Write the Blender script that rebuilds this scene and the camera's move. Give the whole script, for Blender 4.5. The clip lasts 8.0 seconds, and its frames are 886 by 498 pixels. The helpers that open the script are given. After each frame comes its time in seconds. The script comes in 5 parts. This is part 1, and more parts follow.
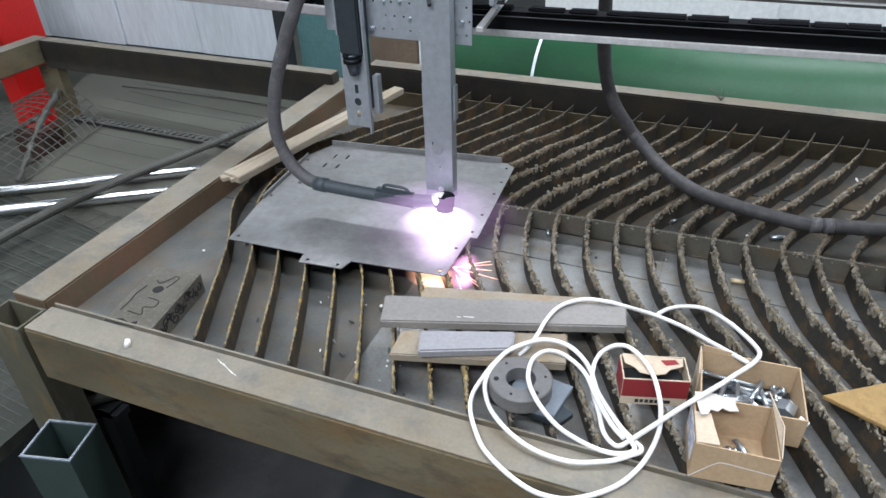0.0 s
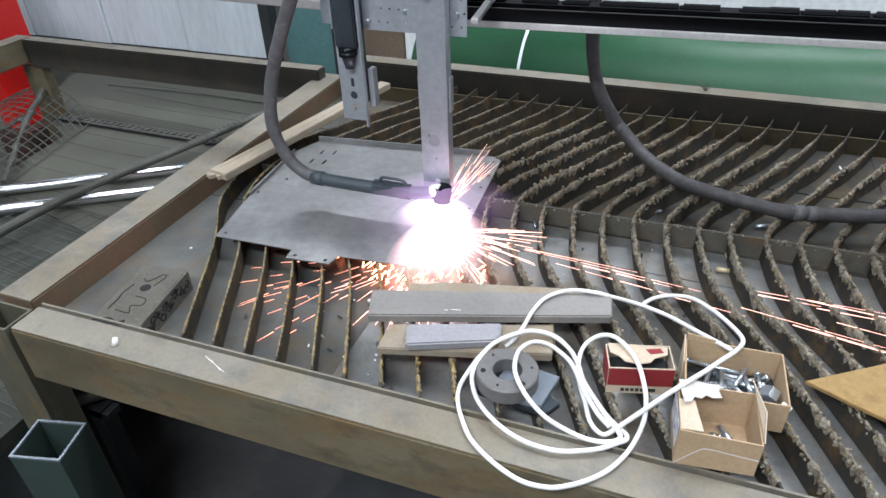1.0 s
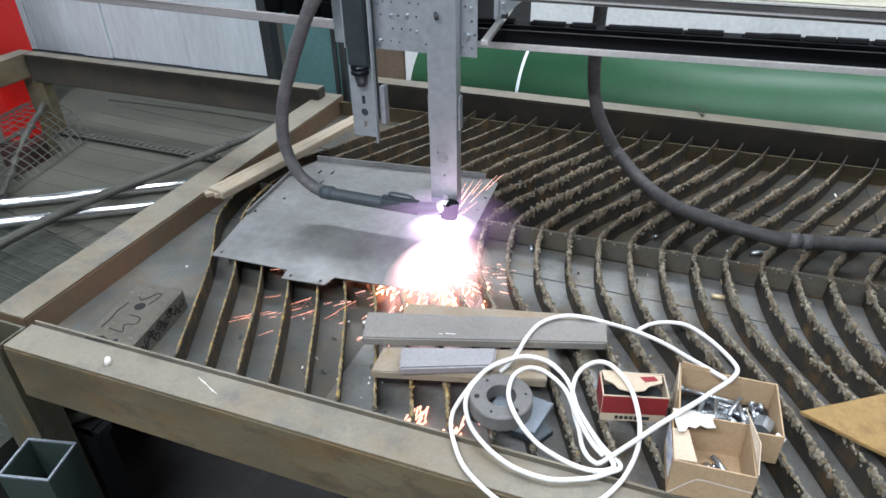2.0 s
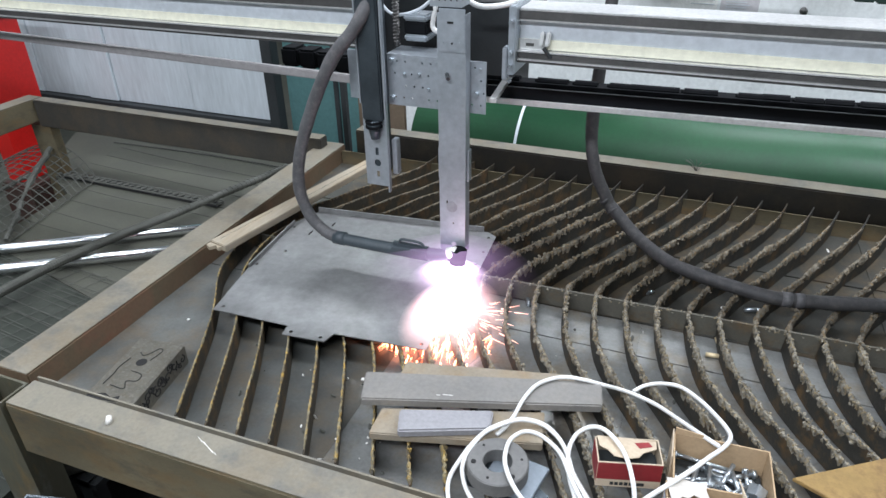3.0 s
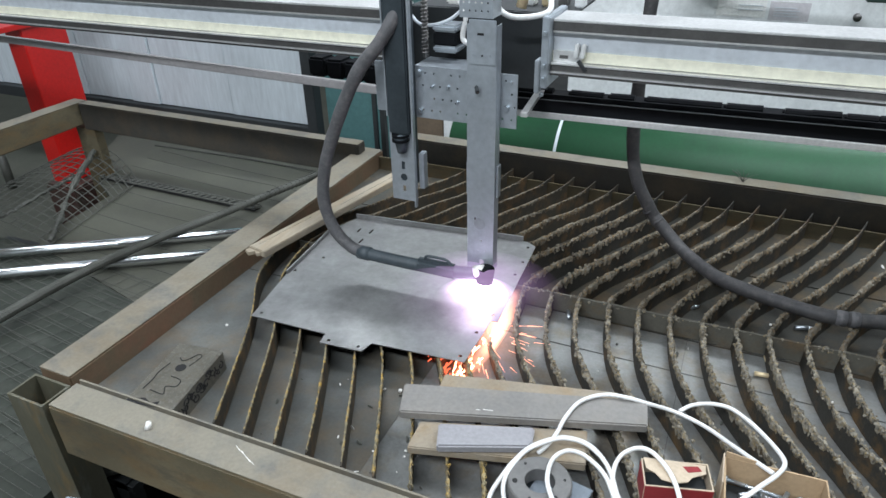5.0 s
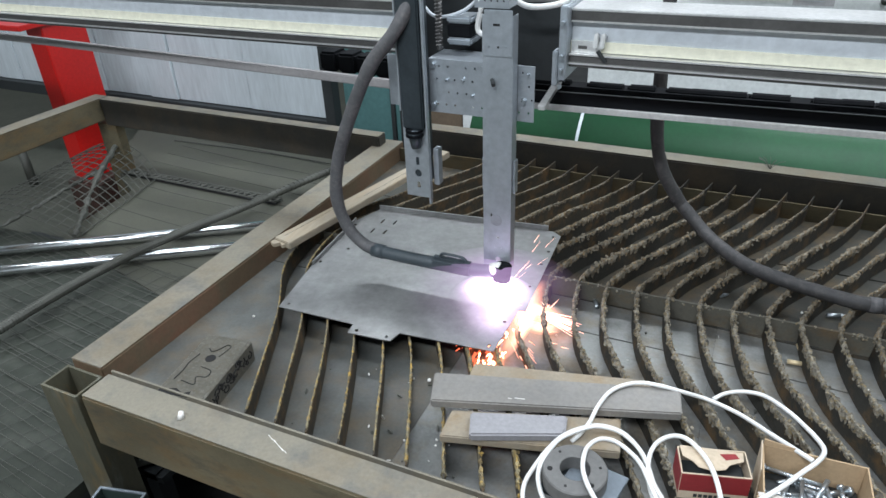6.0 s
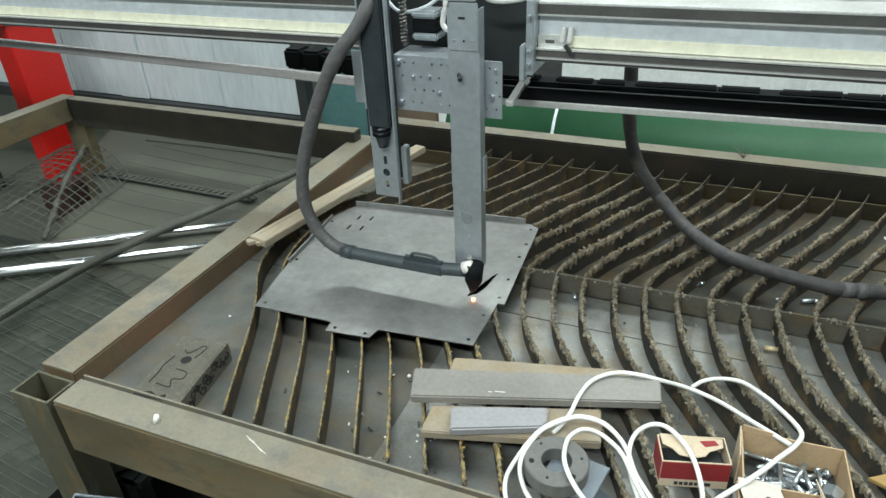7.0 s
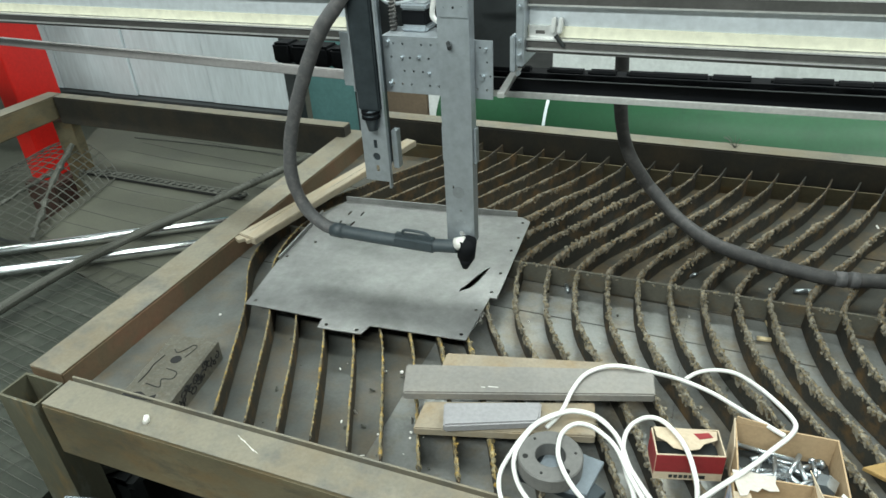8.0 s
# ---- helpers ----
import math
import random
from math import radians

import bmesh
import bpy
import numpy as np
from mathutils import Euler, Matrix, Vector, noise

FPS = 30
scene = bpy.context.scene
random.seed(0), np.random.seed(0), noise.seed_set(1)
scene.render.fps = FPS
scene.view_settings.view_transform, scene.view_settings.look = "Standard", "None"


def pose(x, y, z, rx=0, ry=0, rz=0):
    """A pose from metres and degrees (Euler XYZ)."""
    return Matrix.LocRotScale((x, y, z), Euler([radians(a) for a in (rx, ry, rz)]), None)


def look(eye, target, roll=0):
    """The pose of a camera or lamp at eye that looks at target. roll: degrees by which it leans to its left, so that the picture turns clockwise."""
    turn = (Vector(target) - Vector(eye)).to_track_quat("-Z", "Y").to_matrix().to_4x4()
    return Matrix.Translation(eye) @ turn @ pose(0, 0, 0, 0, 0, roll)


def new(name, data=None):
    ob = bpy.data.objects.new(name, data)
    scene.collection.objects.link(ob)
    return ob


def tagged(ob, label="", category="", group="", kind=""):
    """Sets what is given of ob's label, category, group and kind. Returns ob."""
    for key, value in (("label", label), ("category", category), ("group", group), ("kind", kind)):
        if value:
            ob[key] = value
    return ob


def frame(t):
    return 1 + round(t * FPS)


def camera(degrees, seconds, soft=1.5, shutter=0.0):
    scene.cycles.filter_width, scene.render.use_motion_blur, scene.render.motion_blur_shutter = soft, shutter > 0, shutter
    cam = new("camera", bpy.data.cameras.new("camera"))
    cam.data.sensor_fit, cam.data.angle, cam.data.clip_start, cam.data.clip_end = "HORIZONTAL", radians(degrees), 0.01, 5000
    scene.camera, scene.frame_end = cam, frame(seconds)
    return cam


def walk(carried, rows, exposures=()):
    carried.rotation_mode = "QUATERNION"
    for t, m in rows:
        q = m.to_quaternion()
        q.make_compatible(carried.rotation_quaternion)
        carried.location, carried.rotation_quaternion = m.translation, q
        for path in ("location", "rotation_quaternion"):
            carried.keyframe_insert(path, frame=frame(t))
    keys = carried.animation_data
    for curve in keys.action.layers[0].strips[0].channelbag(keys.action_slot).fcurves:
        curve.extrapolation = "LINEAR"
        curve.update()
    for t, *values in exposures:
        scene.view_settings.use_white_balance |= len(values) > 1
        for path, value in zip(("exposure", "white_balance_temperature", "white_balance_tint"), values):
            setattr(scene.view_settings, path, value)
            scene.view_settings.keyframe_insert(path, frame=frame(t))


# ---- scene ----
cam = camera(67.3, 8.0, soft=1.5, shutter=0.2)
PATH = [
    (0, (0.073, -0.045, 1.593), (-0.569, 1.485, 0.477), -1.8),
    (0.5, (0.073, -0.046, 1.592), (-0.556, 1.478, 0.46), -2.1),
    (1, (0.086, -0.046, 1.593), (-0.533, 1.484, 0.464), -2.3),
    (1.5, (0.088, -0.042, 1.599), (-0.523, 1.5, 0.482), -1.5),
    (2, (0.087, -0.039, 1.604), (-0.534, 1.52, 0.516), -1.3),
    (2.2, (0.088, -0.035, 1.616), (-0.544, 1.545, 0.565), -1.2),
    (3.3, (0.084, -0.026, 1.671), (-0.552, 1.581, 0.665), -0.8),
    (3.5, (0.072, -0.016, 1.654), (-0.589, 1.584, 0.653), -1),
    (4, (0.056, -0.012, 1.671), (-0.642, 1.574, 0.673), 1),
    (4.5, (0.056, -0.017, 1.671), (-0.679, 1.562, 0.689), -0.5),
    (4.7, (0.062, -0.013, 1.67), (-0.651, 1.573, 0.682), -1.1),
    (5.8, (0.032, -0.027, 1.656), (-0.729, 1.523, 0.646), -2.4),
    (6, (0.03, -0.028, 1.655), (-0.724, 1.525, 0.644), -2.5),
    (6.5, (0.026, -0.024, 1.65), (-0.685, 1.543, 0.631), -2.8),
    (7, (0.031, -0.021, 1.647), (-0.664, 1.551, 0.624), -2.7),
    (7.5, (0.021, -0.007, 1.644), (-0.705, 1.551, 0.622), -2.2),
    (8, (0.032, -0.009, 1.643), (-0.643, 1.56, 0.603), -3.2),
]
walk(cam, [(t, look(eye, target, roll)) for t, eye, target, roll in PATH],
     exposures=[(0.0, 0.07, 6000, 22), (2.1, 0.07, 6010, 21), (3.5, -0.06, 6020, 20), (4.0, -0.10, 6020, 19), (6.65, -0.09, 6050, 17), (6.9, 0.0, 6350, 9), (7.4, 0.05, 6400, 7), (8.0, 0.08, 6450, 6)])

# ---------------------------------------------------------------- light
world = bpy.data.worlds.new("hall_air")
scene.world = world
world.use_nodes = True
world.node_tree.nodes["Background"].inputs[0].default_value = (0.75, 0.85, 0.9, 1)
world.node_tree.nodes["Background"].inputs[1].default_value = 0.012



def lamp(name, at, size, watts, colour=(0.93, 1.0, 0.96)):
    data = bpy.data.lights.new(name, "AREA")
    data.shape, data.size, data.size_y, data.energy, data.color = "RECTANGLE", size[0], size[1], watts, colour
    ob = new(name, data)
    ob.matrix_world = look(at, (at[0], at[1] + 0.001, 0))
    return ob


# Unseen ceiling lamps, assumed from rod highlights; the strong south one brightens fronts.
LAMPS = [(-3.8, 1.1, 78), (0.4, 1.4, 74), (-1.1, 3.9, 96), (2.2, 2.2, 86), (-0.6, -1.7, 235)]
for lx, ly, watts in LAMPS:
    lamp("assumed_lamp", (lx, ly, 3.93), (3.4, 0.42), watts)

# ---------------------------------------------------------------- materials
MATS = {}


def mat(name, colour, rough=0.6, metal=0.0, dark=0.6, scale=6.0, grain=90.0, bump=0.25, second=None, amount=0.45, sharp=0.12,
        third=None, stretch=(1, 1, 1), island=0.0, shine=0.5):
    """A worn surface: base colour mottled at two scales, a second colour in patches, fine relief."""
    if name in MATS:
        return MATS[name]
    m = bpy.data.materials.new(name)
    m.use_nodes = True
    nt = m.node_tree
    n, l = nt.nodes, nt.links
    b = n["Principled BSDF"]
    tc = n.new("ShaderNodeNewGeometry")
    mp = n.new("ShaderNodeMapping")
    mp.inputs["Scale"].default_value = stretch
    l.new(tc.outputs["Position"], mp.inputs["Vector"])

    def noise_node(sc, detail=6.0, rgh=0.6):
        t = n.new("ShaderNodeTexNoise")
        t.inputs["Scale"].default_value, t.inputs["Detail"].default_value, t.inputs["Roughness"].default_value = sc, detail, rgh
        l.new(mp.outputs[0], t.inputs["Vector"])
        return t

    big, fine = noise_node(scale), noise_node(grain, 4.0)
    mix = n.new("ShaderNodeMix")
    mix.data_type = "RGBA"
    mix.inputs[6].default_value = (*[c * dark for c in colour], 1)
    mix.inputs[7].default_value = (*colour, 1)
    ramp = n.new("ShaderNodeMapRange")
    ramp.inputs[1].default_value, ramp.inputs[2].default_value = 0.32, 0.66
    l.new(big.outputs[0], ramp.inputs[0])
    l.new(ramp.outputs[0], mix.inputs[0])
    last = mix.outputs[2]
    for k, (col, amt, sc) in enumerate(((second, amount, scale * 2.3), (third, amount * 0.9, scale * 4.1))):
        if col is None:
            continue
        pn = noise_node(sc, 8.0, 0.68)
        pr = n.new("ShaderNodeMapRange")
        pr.inputs[1].default_value, pr.inputs[2].default_value = 1 - amt - sharp, 1 - amt + sharp
        l.new(pn.outputs[0], pr.inputs[0])
        mx = n.new("ShaderNodeMix")
        mx.data_type = "RGBA"
        mx.inputs[7].default_value = (*col, 1)
        l.new(pr.outputs[0], mx.inputs[0])
        l.new(last, mx.inputs[6])
        last = mx.outputs[2]
    fm = n.new("ShaderNodeMix")
    fm.data_type, fm.blend_type = "RGBA", "MULTIPLY"
    fm.inputs[0].default_value = 0.5
    fr = n.new("ShaderNodeMapRange")
    fr.inputs[1].default_value, fr.inputs[2].default_value, fr.inputs[3].default_value, fr.inputs[4].default_value = 0.3, 0.7, 0.74, 1.10
    l.new(fine.outputs[0], fr.inputs[0])
    l.new(last, fm.inputs[6])
    l.new(fr.outputs[0], fm.inputs[7])
    last = fm.outputs[2]
    if island:
        oi = n.new("ShaderNodeObjectInfo")
        ir = n.new("ShaderNodeMapRange")
        ir.inputs[3].default_value, ir.inputs[4].default_value = 1 - island, 1 + island
        l.new(oi.outputs["Random"], ir.inputs[0])
        im = n.new("ShaderNodeMix")
        im.data_type, im.blend_type = "RGBA", "MULTIPLY"
        im.inputs[0].default_value = 1.0
        l.new(last, im.inputs[6])
        l.new(ir.outputs[0], im.inputs[7])
        last = im.outputs[2]
    l.new(last, b.inputs["Base Color"])
    rr = n.new("ShaderNodeMapRange")
    rr.inputs[3].default_value, rr.inputs[4].default_value = max(0.03, rough - 0.12), min(1.0, rough + 0.12)
    l.new(big.outputs[0], rr.inputs[0])
    l.new(rr.outputs[0], b.inputs["Roughness"])
    b.inputs["Metallic"].default_value = metal
    b.inputs["Specular IOR Level"].default_value = shine
    if bump:
        bp = n.new("ShaderNodeBump")
        bp.inputs["Strength"].default_value, bp.inputs["Distance"].default_value = bump, 0.002
        l.new(fine.outputs[0], bp.inputs["Height"])
        l.new(bp.outputs[0], b.inputs["Normal"])
    MATS[name] = m
    return m


def glow(name, colour, strength, clear=0.0):
    """Something that gives off light; clear lets what is behind show through it."""
    if name in MATS:
        return MATS[name]
    m = bpy.data.materials.new(name)
    m.use_nodes = True
    nt = m.node_tree
    nt.nodes.clear()
    out = nt.nodes.new("ShaderNodeOutputMaterial")
    em = nt.nodes.new("ShaderNodeEmission")
    em.inputs[0].default_value, em.inputs[1].default_value = (*colour, 1), strength
    if clear:
        tr = nt.nodes.new("ShaderNodeBsdfTransparent")
        tr.inputs[0].default_value = (clear, clear, clear, 1)
        ad = nt.nodes.new("ShaderNodeAddShader")
        nt.links.new(tr.outputs[0], ad.inputs[0])
        nt.links.new(em.outputs[0], ad.inputs[1])
        nt.links.new(ad.outputs[0], out.inputs[0])
    else:
        nt.links.new(em.outputs[0], out.inputs[0])
    MATS[name] = m
    return m


def soft_glow(name, colour, strength, sharp=6.0):
    """A soft glow, brightest over its middle and thinning out to its rim."""
    m = glow(name, colour, strength, 1.0)
    nt = m.node_tree
    n, l = nt.nodes, nt.links
    em = next(q for q in n if q.type == "EMISSION")
    tc, sp = n.new("ShaderNodeTexCoord"), n.new("ShaderNodeSeparateXYZ")
    l.new(tc.outputs["Object"], sp.inputs[0])

    def calc(op, a, b):
        q = n.new("ShaderNodeMath")
        q.operation = op
        for i, v in enumerate((a, b)):
            if isinstance(v, (int, float)):
                q.inputs[i].default_value = v
            else:
                l.new(v, q.inputs[i])
        return q.outputs[0]

    rr = calc("ADD", calc("MULTIPLY", sp.outputs[0], sp.outputs[0]), calc("MULTIPLY", sp.outputs[1], sp.outputs[1]))
    e = calc("SUBTRACT", calc("POWER", math.exp(-1), calc("MULTIPLY", rr, sharp)), math.exp(-sharp))
    nz = n.new("ShaderNodeTexNoise")
    nz.inputs["Scale"].default_value = 3.0
    l.new(tc.outputs["Object"], nz.inputs["Vector"])
    e = calc("MULTIPLY", calc("MAXIMUM", e, 0.0), calc("ADD", 0.55, calc("MULTIPLY", nz.outputs[0], 0.9)))
    l.new(calc("MULTIPLY", e, strength), em.inputs[1])
    return m


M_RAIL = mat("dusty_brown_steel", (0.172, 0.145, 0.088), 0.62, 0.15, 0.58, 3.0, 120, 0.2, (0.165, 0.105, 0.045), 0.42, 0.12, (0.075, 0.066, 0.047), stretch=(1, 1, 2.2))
# Rail tops: dust, and the sheen of light from above, in a paler colour.
M_RAILTOP = mat("dusty_toplit_steel", (0.232, 0.212, 0.164), 0.6, 0.1, 0.84, 2.6, 140, 0.12, (0.185, 0.150, 0.100), 0.43, 0.12, (0.115, 0.115, 0.108))
M_DARKBROWN = mat("dark_brown_steel", (0.050, 0.046, 0.038), 0.7, 0.1, 0.65, 3.0, 120, 0.2, (0.085, 0.064, 0.040), 0.38, 0.16)
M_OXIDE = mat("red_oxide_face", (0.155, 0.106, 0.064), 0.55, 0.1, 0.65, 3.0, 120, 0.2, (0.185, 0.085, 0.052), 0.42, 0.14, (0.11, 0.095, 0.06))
M_LEG = mat("scratched_olive_steel", (0.11, 0.105, 0.072), 0.55, 0.2, 0.6, 5.0, 120, 0.15, (0.22, 0.24, 0.22), 0.36, 0.12, (0.20, 0.13, 0.05), stretch=(1, 1, 0.3))
# Much darker steel for the plates behind the middle bar.
M_PANDARK = mat("dark_pan_steel", (0.056, 0.055, 0.046), 0.6, 0.1, 0.6, 5.0, 150, 0.25, (0.135, 0.092, 0.045), 0.38, 0.16, island=0.15)
M_SLAT = mat("rusty_slat_steel", (0.036, 0.034, 0.027), 0.7, 0.1, 0.6, 9.0, 160, 0.35, (0.115, 0.068, 0.025), 0.40, 0.1, (0.05, 0.045, 0.04))
M_SLATR = mat("rust_coated_slat", (0.048, 0.041, 0.028), 0.75, 0.05, 0.6, 9.0, 160, 0.35, (0.15, 0.085, 0.030), 0.40, 0.12, (0.050, 0.046, 0.036))
M_SLAG = mat("slag_crust", (0.345, 0.320, 0.262), 0.95, 0.0, 0.5, 40.0, 420, 1.0, (0.070, 0.062, 0.05), 0.47, 0.1, (0.29, 0.21, 0.09))
M_SLAGRUST = mat("rusty_slag_crust", (0.33, 0.285, 0.175), 0.95, 0.0, 0.55, 15.0, 420, 1.0, (0.10, 0.085, 0.06), 0.47, 0.1, (0.50, 0.31, 0.05))
M_SLAGDULL = mat("dull_slag_crust", (0.270, 0.243, 0.190), 0.95, 0.0, 0.5, 30.0, 420, 1.0, (0.085, 0.072, 0.05), 0.46, 0.1, (0.26, 0.16, 0.06))
# Paler than the west plate: reflected light is put into the colour.
M_PAN = mat("dusty_sheen_pan_steel", (0.305, 0.312, 0.300), 0.32, 0.40, 0.66, 4.0, 150, 0.12, (0.22, 0.155, 0.075), 0.36, 0.16, (0.10, 0.10, 0.10), island=0.06)
M_PANLEFT = mat("dim_pan_steel", (0.128, 0.134, 0.126), 0.42, 0.15, 0.62, 5.0, 150, 0.12, (0.135, 0.098, 0.055), 0.36, 0.2, (0.065, 0.066, 0.062), island=0.06)
M_PLATE = mat("cold_rolled_sheet", (0.272, 0.273, 0.270), 0.40, 0.7, 0.78, 3.0, 60, 0.04, (0.25, 0.25, 0.245), 0.38, 0.25, (0.40, 0.405, 0.40))
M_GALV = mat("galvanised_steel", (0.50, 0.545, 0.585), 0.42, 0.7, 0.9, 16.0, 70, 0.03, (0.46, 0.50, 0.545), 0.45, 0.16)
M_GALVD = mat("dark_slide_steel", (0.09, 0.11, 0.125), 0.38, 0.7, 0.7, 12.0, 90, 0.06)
M_ALU = mat("aluminium_profile", (0.85, 0.85, 0.84), 0.36, 0.7, 0.88, 8.0, 120, 0.05)
M_ALUD = mat("dark_guide_rail", (0.17, 0.165, 0.16), 0.4, 0.7, 0.75, 10.0, 120, 0.08)
M_WEB = mat("grey_painted_web", (0.56, 0.60, 0.64), 0.5, 0.1, 0.9, 5.0, 60, 0.05)
M_YEL = mat("pale_yellow_strip", (0.84, 0.82, 0.66), 0.6, 0.0, 0.92, 10.0, 60, 0.05)
M_MESHD = mat("sooty_wire", (0.075, 0.078, 0.068), 0.7, 0.3, 0.7, 20, 120, 0.1)
M_HOSED = mat("dark_rubber_hose", (0.042, 0.041, 0.042), 0.6, 0.0, 0.75, 25.0, 150, 0.2, (0.075, 0.07, 0.066), 0.4, 0.12)
M_BLACK = mat("black_chain_plastic", (0.006, 0.007, 0.009), 0.75, 0.0, 0.7, 20.0, 90, 0.1, shine=0.15)
M_HOSE = mat("grey_rubber_hose", (0.10, 0.10, 0.104), 0.6, 0.0, 0.75, 25.0, 150, 0.2, (0.15, 0.14, 0.14), 0.4, 0.12)
M_TORCH = mat("blue_grey_torch_plastic", (0.05, 0.065, 0.075), 0.5, 0.0, 0.75, 20.0, 200, 0.15)
M_WHITE = mat("white_cable_sheath", (0.80, 0.80, 0.78), 0.4, 0.0, 0.93, 20.0, 150, 0.05)
M_CERAM = mat("white_ceramic", (0.82, 0.80, 0.76), 0.5, 0.0, 0.95, 20.0, 150, 0.05)
M_CARD = mat("brown_cardboard", (0.47, 0.335, 0.20), 0.85, 0.0, 0.85, 9.0, 160, 0.2)
M_CARDIN = mat("pale_cardboard", (0.56, 0.46, 0.34), 0.85, 0.0, 0.85, 9.0, 160, 0.2)
M_PAPER = mat("torn_white_paper", (0.58, 0.54, 0.49), 0.85, 0.0, 0.85, 14.0, 160, 0.3)
M_RED = mat("red_box_print", (0.27, 0.028, 0.032), 0.5, 0.0, 0.85, 12.0, 120, 0.05)
M_REDPAINT = mat("red_enamel", (0.62, 0.015, 0.01), 0.35, 0.0, 0.85, 3.0, 90, 0.05)
M_GREEN = mat("green_enamel_pipe", (0.017, 0.088, 0.036), 0.40, 0.0, 0.8, 3.0, 90, 0.04, (0.014, 0.06, 0.028), 0.33, 0.14)
M_PANELW = mat("dirty_white_panel", (0.68, 0.74, 0.78), 0.45, 0.1, 0.82, 1.6, 60, 0.05, (0.50, 0.55, 0.58), 0.40, 0.2, stretch=(1, 1, 0.15))
M_CAB = mat("white_cabinet_paint", (0.78, 0.80, 0.80), 0.45, 0.0, 0.93, 2.0, 60, 0.03)
M_TEAL = mat("teal_sheet", (0.10, 0.22, 0.22), 0.5, 0.1, 0.75, 3.0, 60, 0.08)
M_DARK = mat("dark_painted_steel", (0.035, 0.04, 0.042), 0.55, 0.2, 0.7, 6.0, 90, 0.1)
M_MESH = mat("dusty_wire", (0.105, 0.107, 0.092), 0.6, 0.2, 0.7, 12.0, 120, 0.1)
M_BED = mat("dusty_dark_bed", (0.094, 0.095, 0.072), 0.75, 0.1, 0.75, 2.5, 140, 0.2, (0.07, 0.07, 0.058), 0.4, 0.2)
M_CHROME = mat("polished_rod", (0.92, 0.94, 0.97), 0.22, 1.0, 0.95, 10.0, 60, 0.0)
M_WOOD = mat("weathered_timber", (0.38, 0.33, 0.25), 0.8, 0.0, 0.72, 8.0, 120, 0.3, (0.34, 0.26, 0.16), 0.42, 0.14, stretch=(1, 0.2, 1))
M_BARGREY = mat("grey_scale_bar", (0.250, 0.240, 0.226), 0.6, 0.2, 0.85, 7.0, 130, 0.08, (0.255, 0.235, 0.205), 0.38, 0.2)
M_SLAB = mat("blue_grey_slab", (0.335, 0.33, 0.345), 0.6, 0.3, 0.88, 9.0, 130, 0.12)
M_TAN = mat("tan_dusty_plate", (0.31, 0.265, 0.20), 0.75, 0.1, 0.8, 8.0, 130, 0.2, (0.26, 0.19, 0.11), 0.4, 0.14)
M_RING = mat("machined_grey_flange", (0.165, 0.163, 0.158), 0.6, 0.3, 0.88, 14.0, 140, 0.1)
M_BLUEPL = mat("blue_grey_plate", (0.22, 0.255, 0.29), 0.45, 0.4, 0.9, 10.0, 120, 0.05)
M_ZINC = mat("zinc_bolt", (0.55, 0.60, 0.64), 0.3, 0.85, 0.8, 60.0, 200, 0.05)
M_BRASS = mat("brass_dusty", (0.76, 0.62, 0.38), 0.4, 0.3, 0.8, 60.0, 200, 0.05)
M_RUSTPL = mat("rusty_yellow_plate", (0.36, 0.235, 0.085), 0.75, 0.2, 0.75, 12.0, 140, 0.25, (0.20, 0.12, 0.05), 0.42, 0.12)
M_SQT = mat("dark_green_tube", (0.045, 0.070, 0.062), 0.38, 0.3, 0.75, 6.0, 120, 0.1)
M_FLOOR = mat("dark_concrete", (0.032, 0.033, 0.033), 0.75, 0.0, 0.6, 2.0, 60, 0.2, (0.055, 0.055, 0.053), 0.4, 0.15)
M_WALL = mat("hall_wall_panel", (0.50, 0.53, 0.52), 0.6, 0.0, 0.9, 1.0, 40, 0.05)
# Near black, standing for the shade inside holes, cuts and gaps.
M_HOLE = mat("hole_shadow_steel", (0.01, 0.01, 0.01), 0.8, 0.0, 0.8, 20.0, 90, 0.0)


# ---------------------------------------------------------------- shape helpers
def box_bm(x0, x1, y0, y1, z0, z1, bevel=0.0, bm=None):
    bm = bm or bmesh.new()
    made = bmesh.ops.create_cube(bm, size=1.0)["verts"]
    for v in made:
        v.co = Vector(((x0 + x1) / 2 + v.co.x * (x1 - x0), (y0 + y1) / 2 + v.co.y * (y1 - y0), (z0 + z1) / 2 + v.co.z * (z1 - z0)))
    if bevel:
        es = {e for v in made for e in v.link_edges}
        bmesh.ops.bevel(bm, geom=list(es), offset=bevel, segments=2, affect="EDGES", clamp_overlap=True)
    return bm


def turn_bm(bm, m):
    bmesh.ops.transform(bm, matrix=m, verts=bm.verts)
    return bm


def cyl_bm(a, b, r0, r1=None, seg=16, bm=None, caps=True):
    bm = bm or bmesh.new()
    a, b = Vector(a), Vector(b)
    q = (b - a).to_track_quat("Z", "Y").to_matrix().to_4x4()
    bmesh.ops.create_cone(bm, cap_ends=caps, segments=seg, radius1=r0, radius2=r0 if r1 is None else r1, depth=(b - a).length,
                          matrix=Matrix.Translation((a + b) / 2) @ q)
    return bm


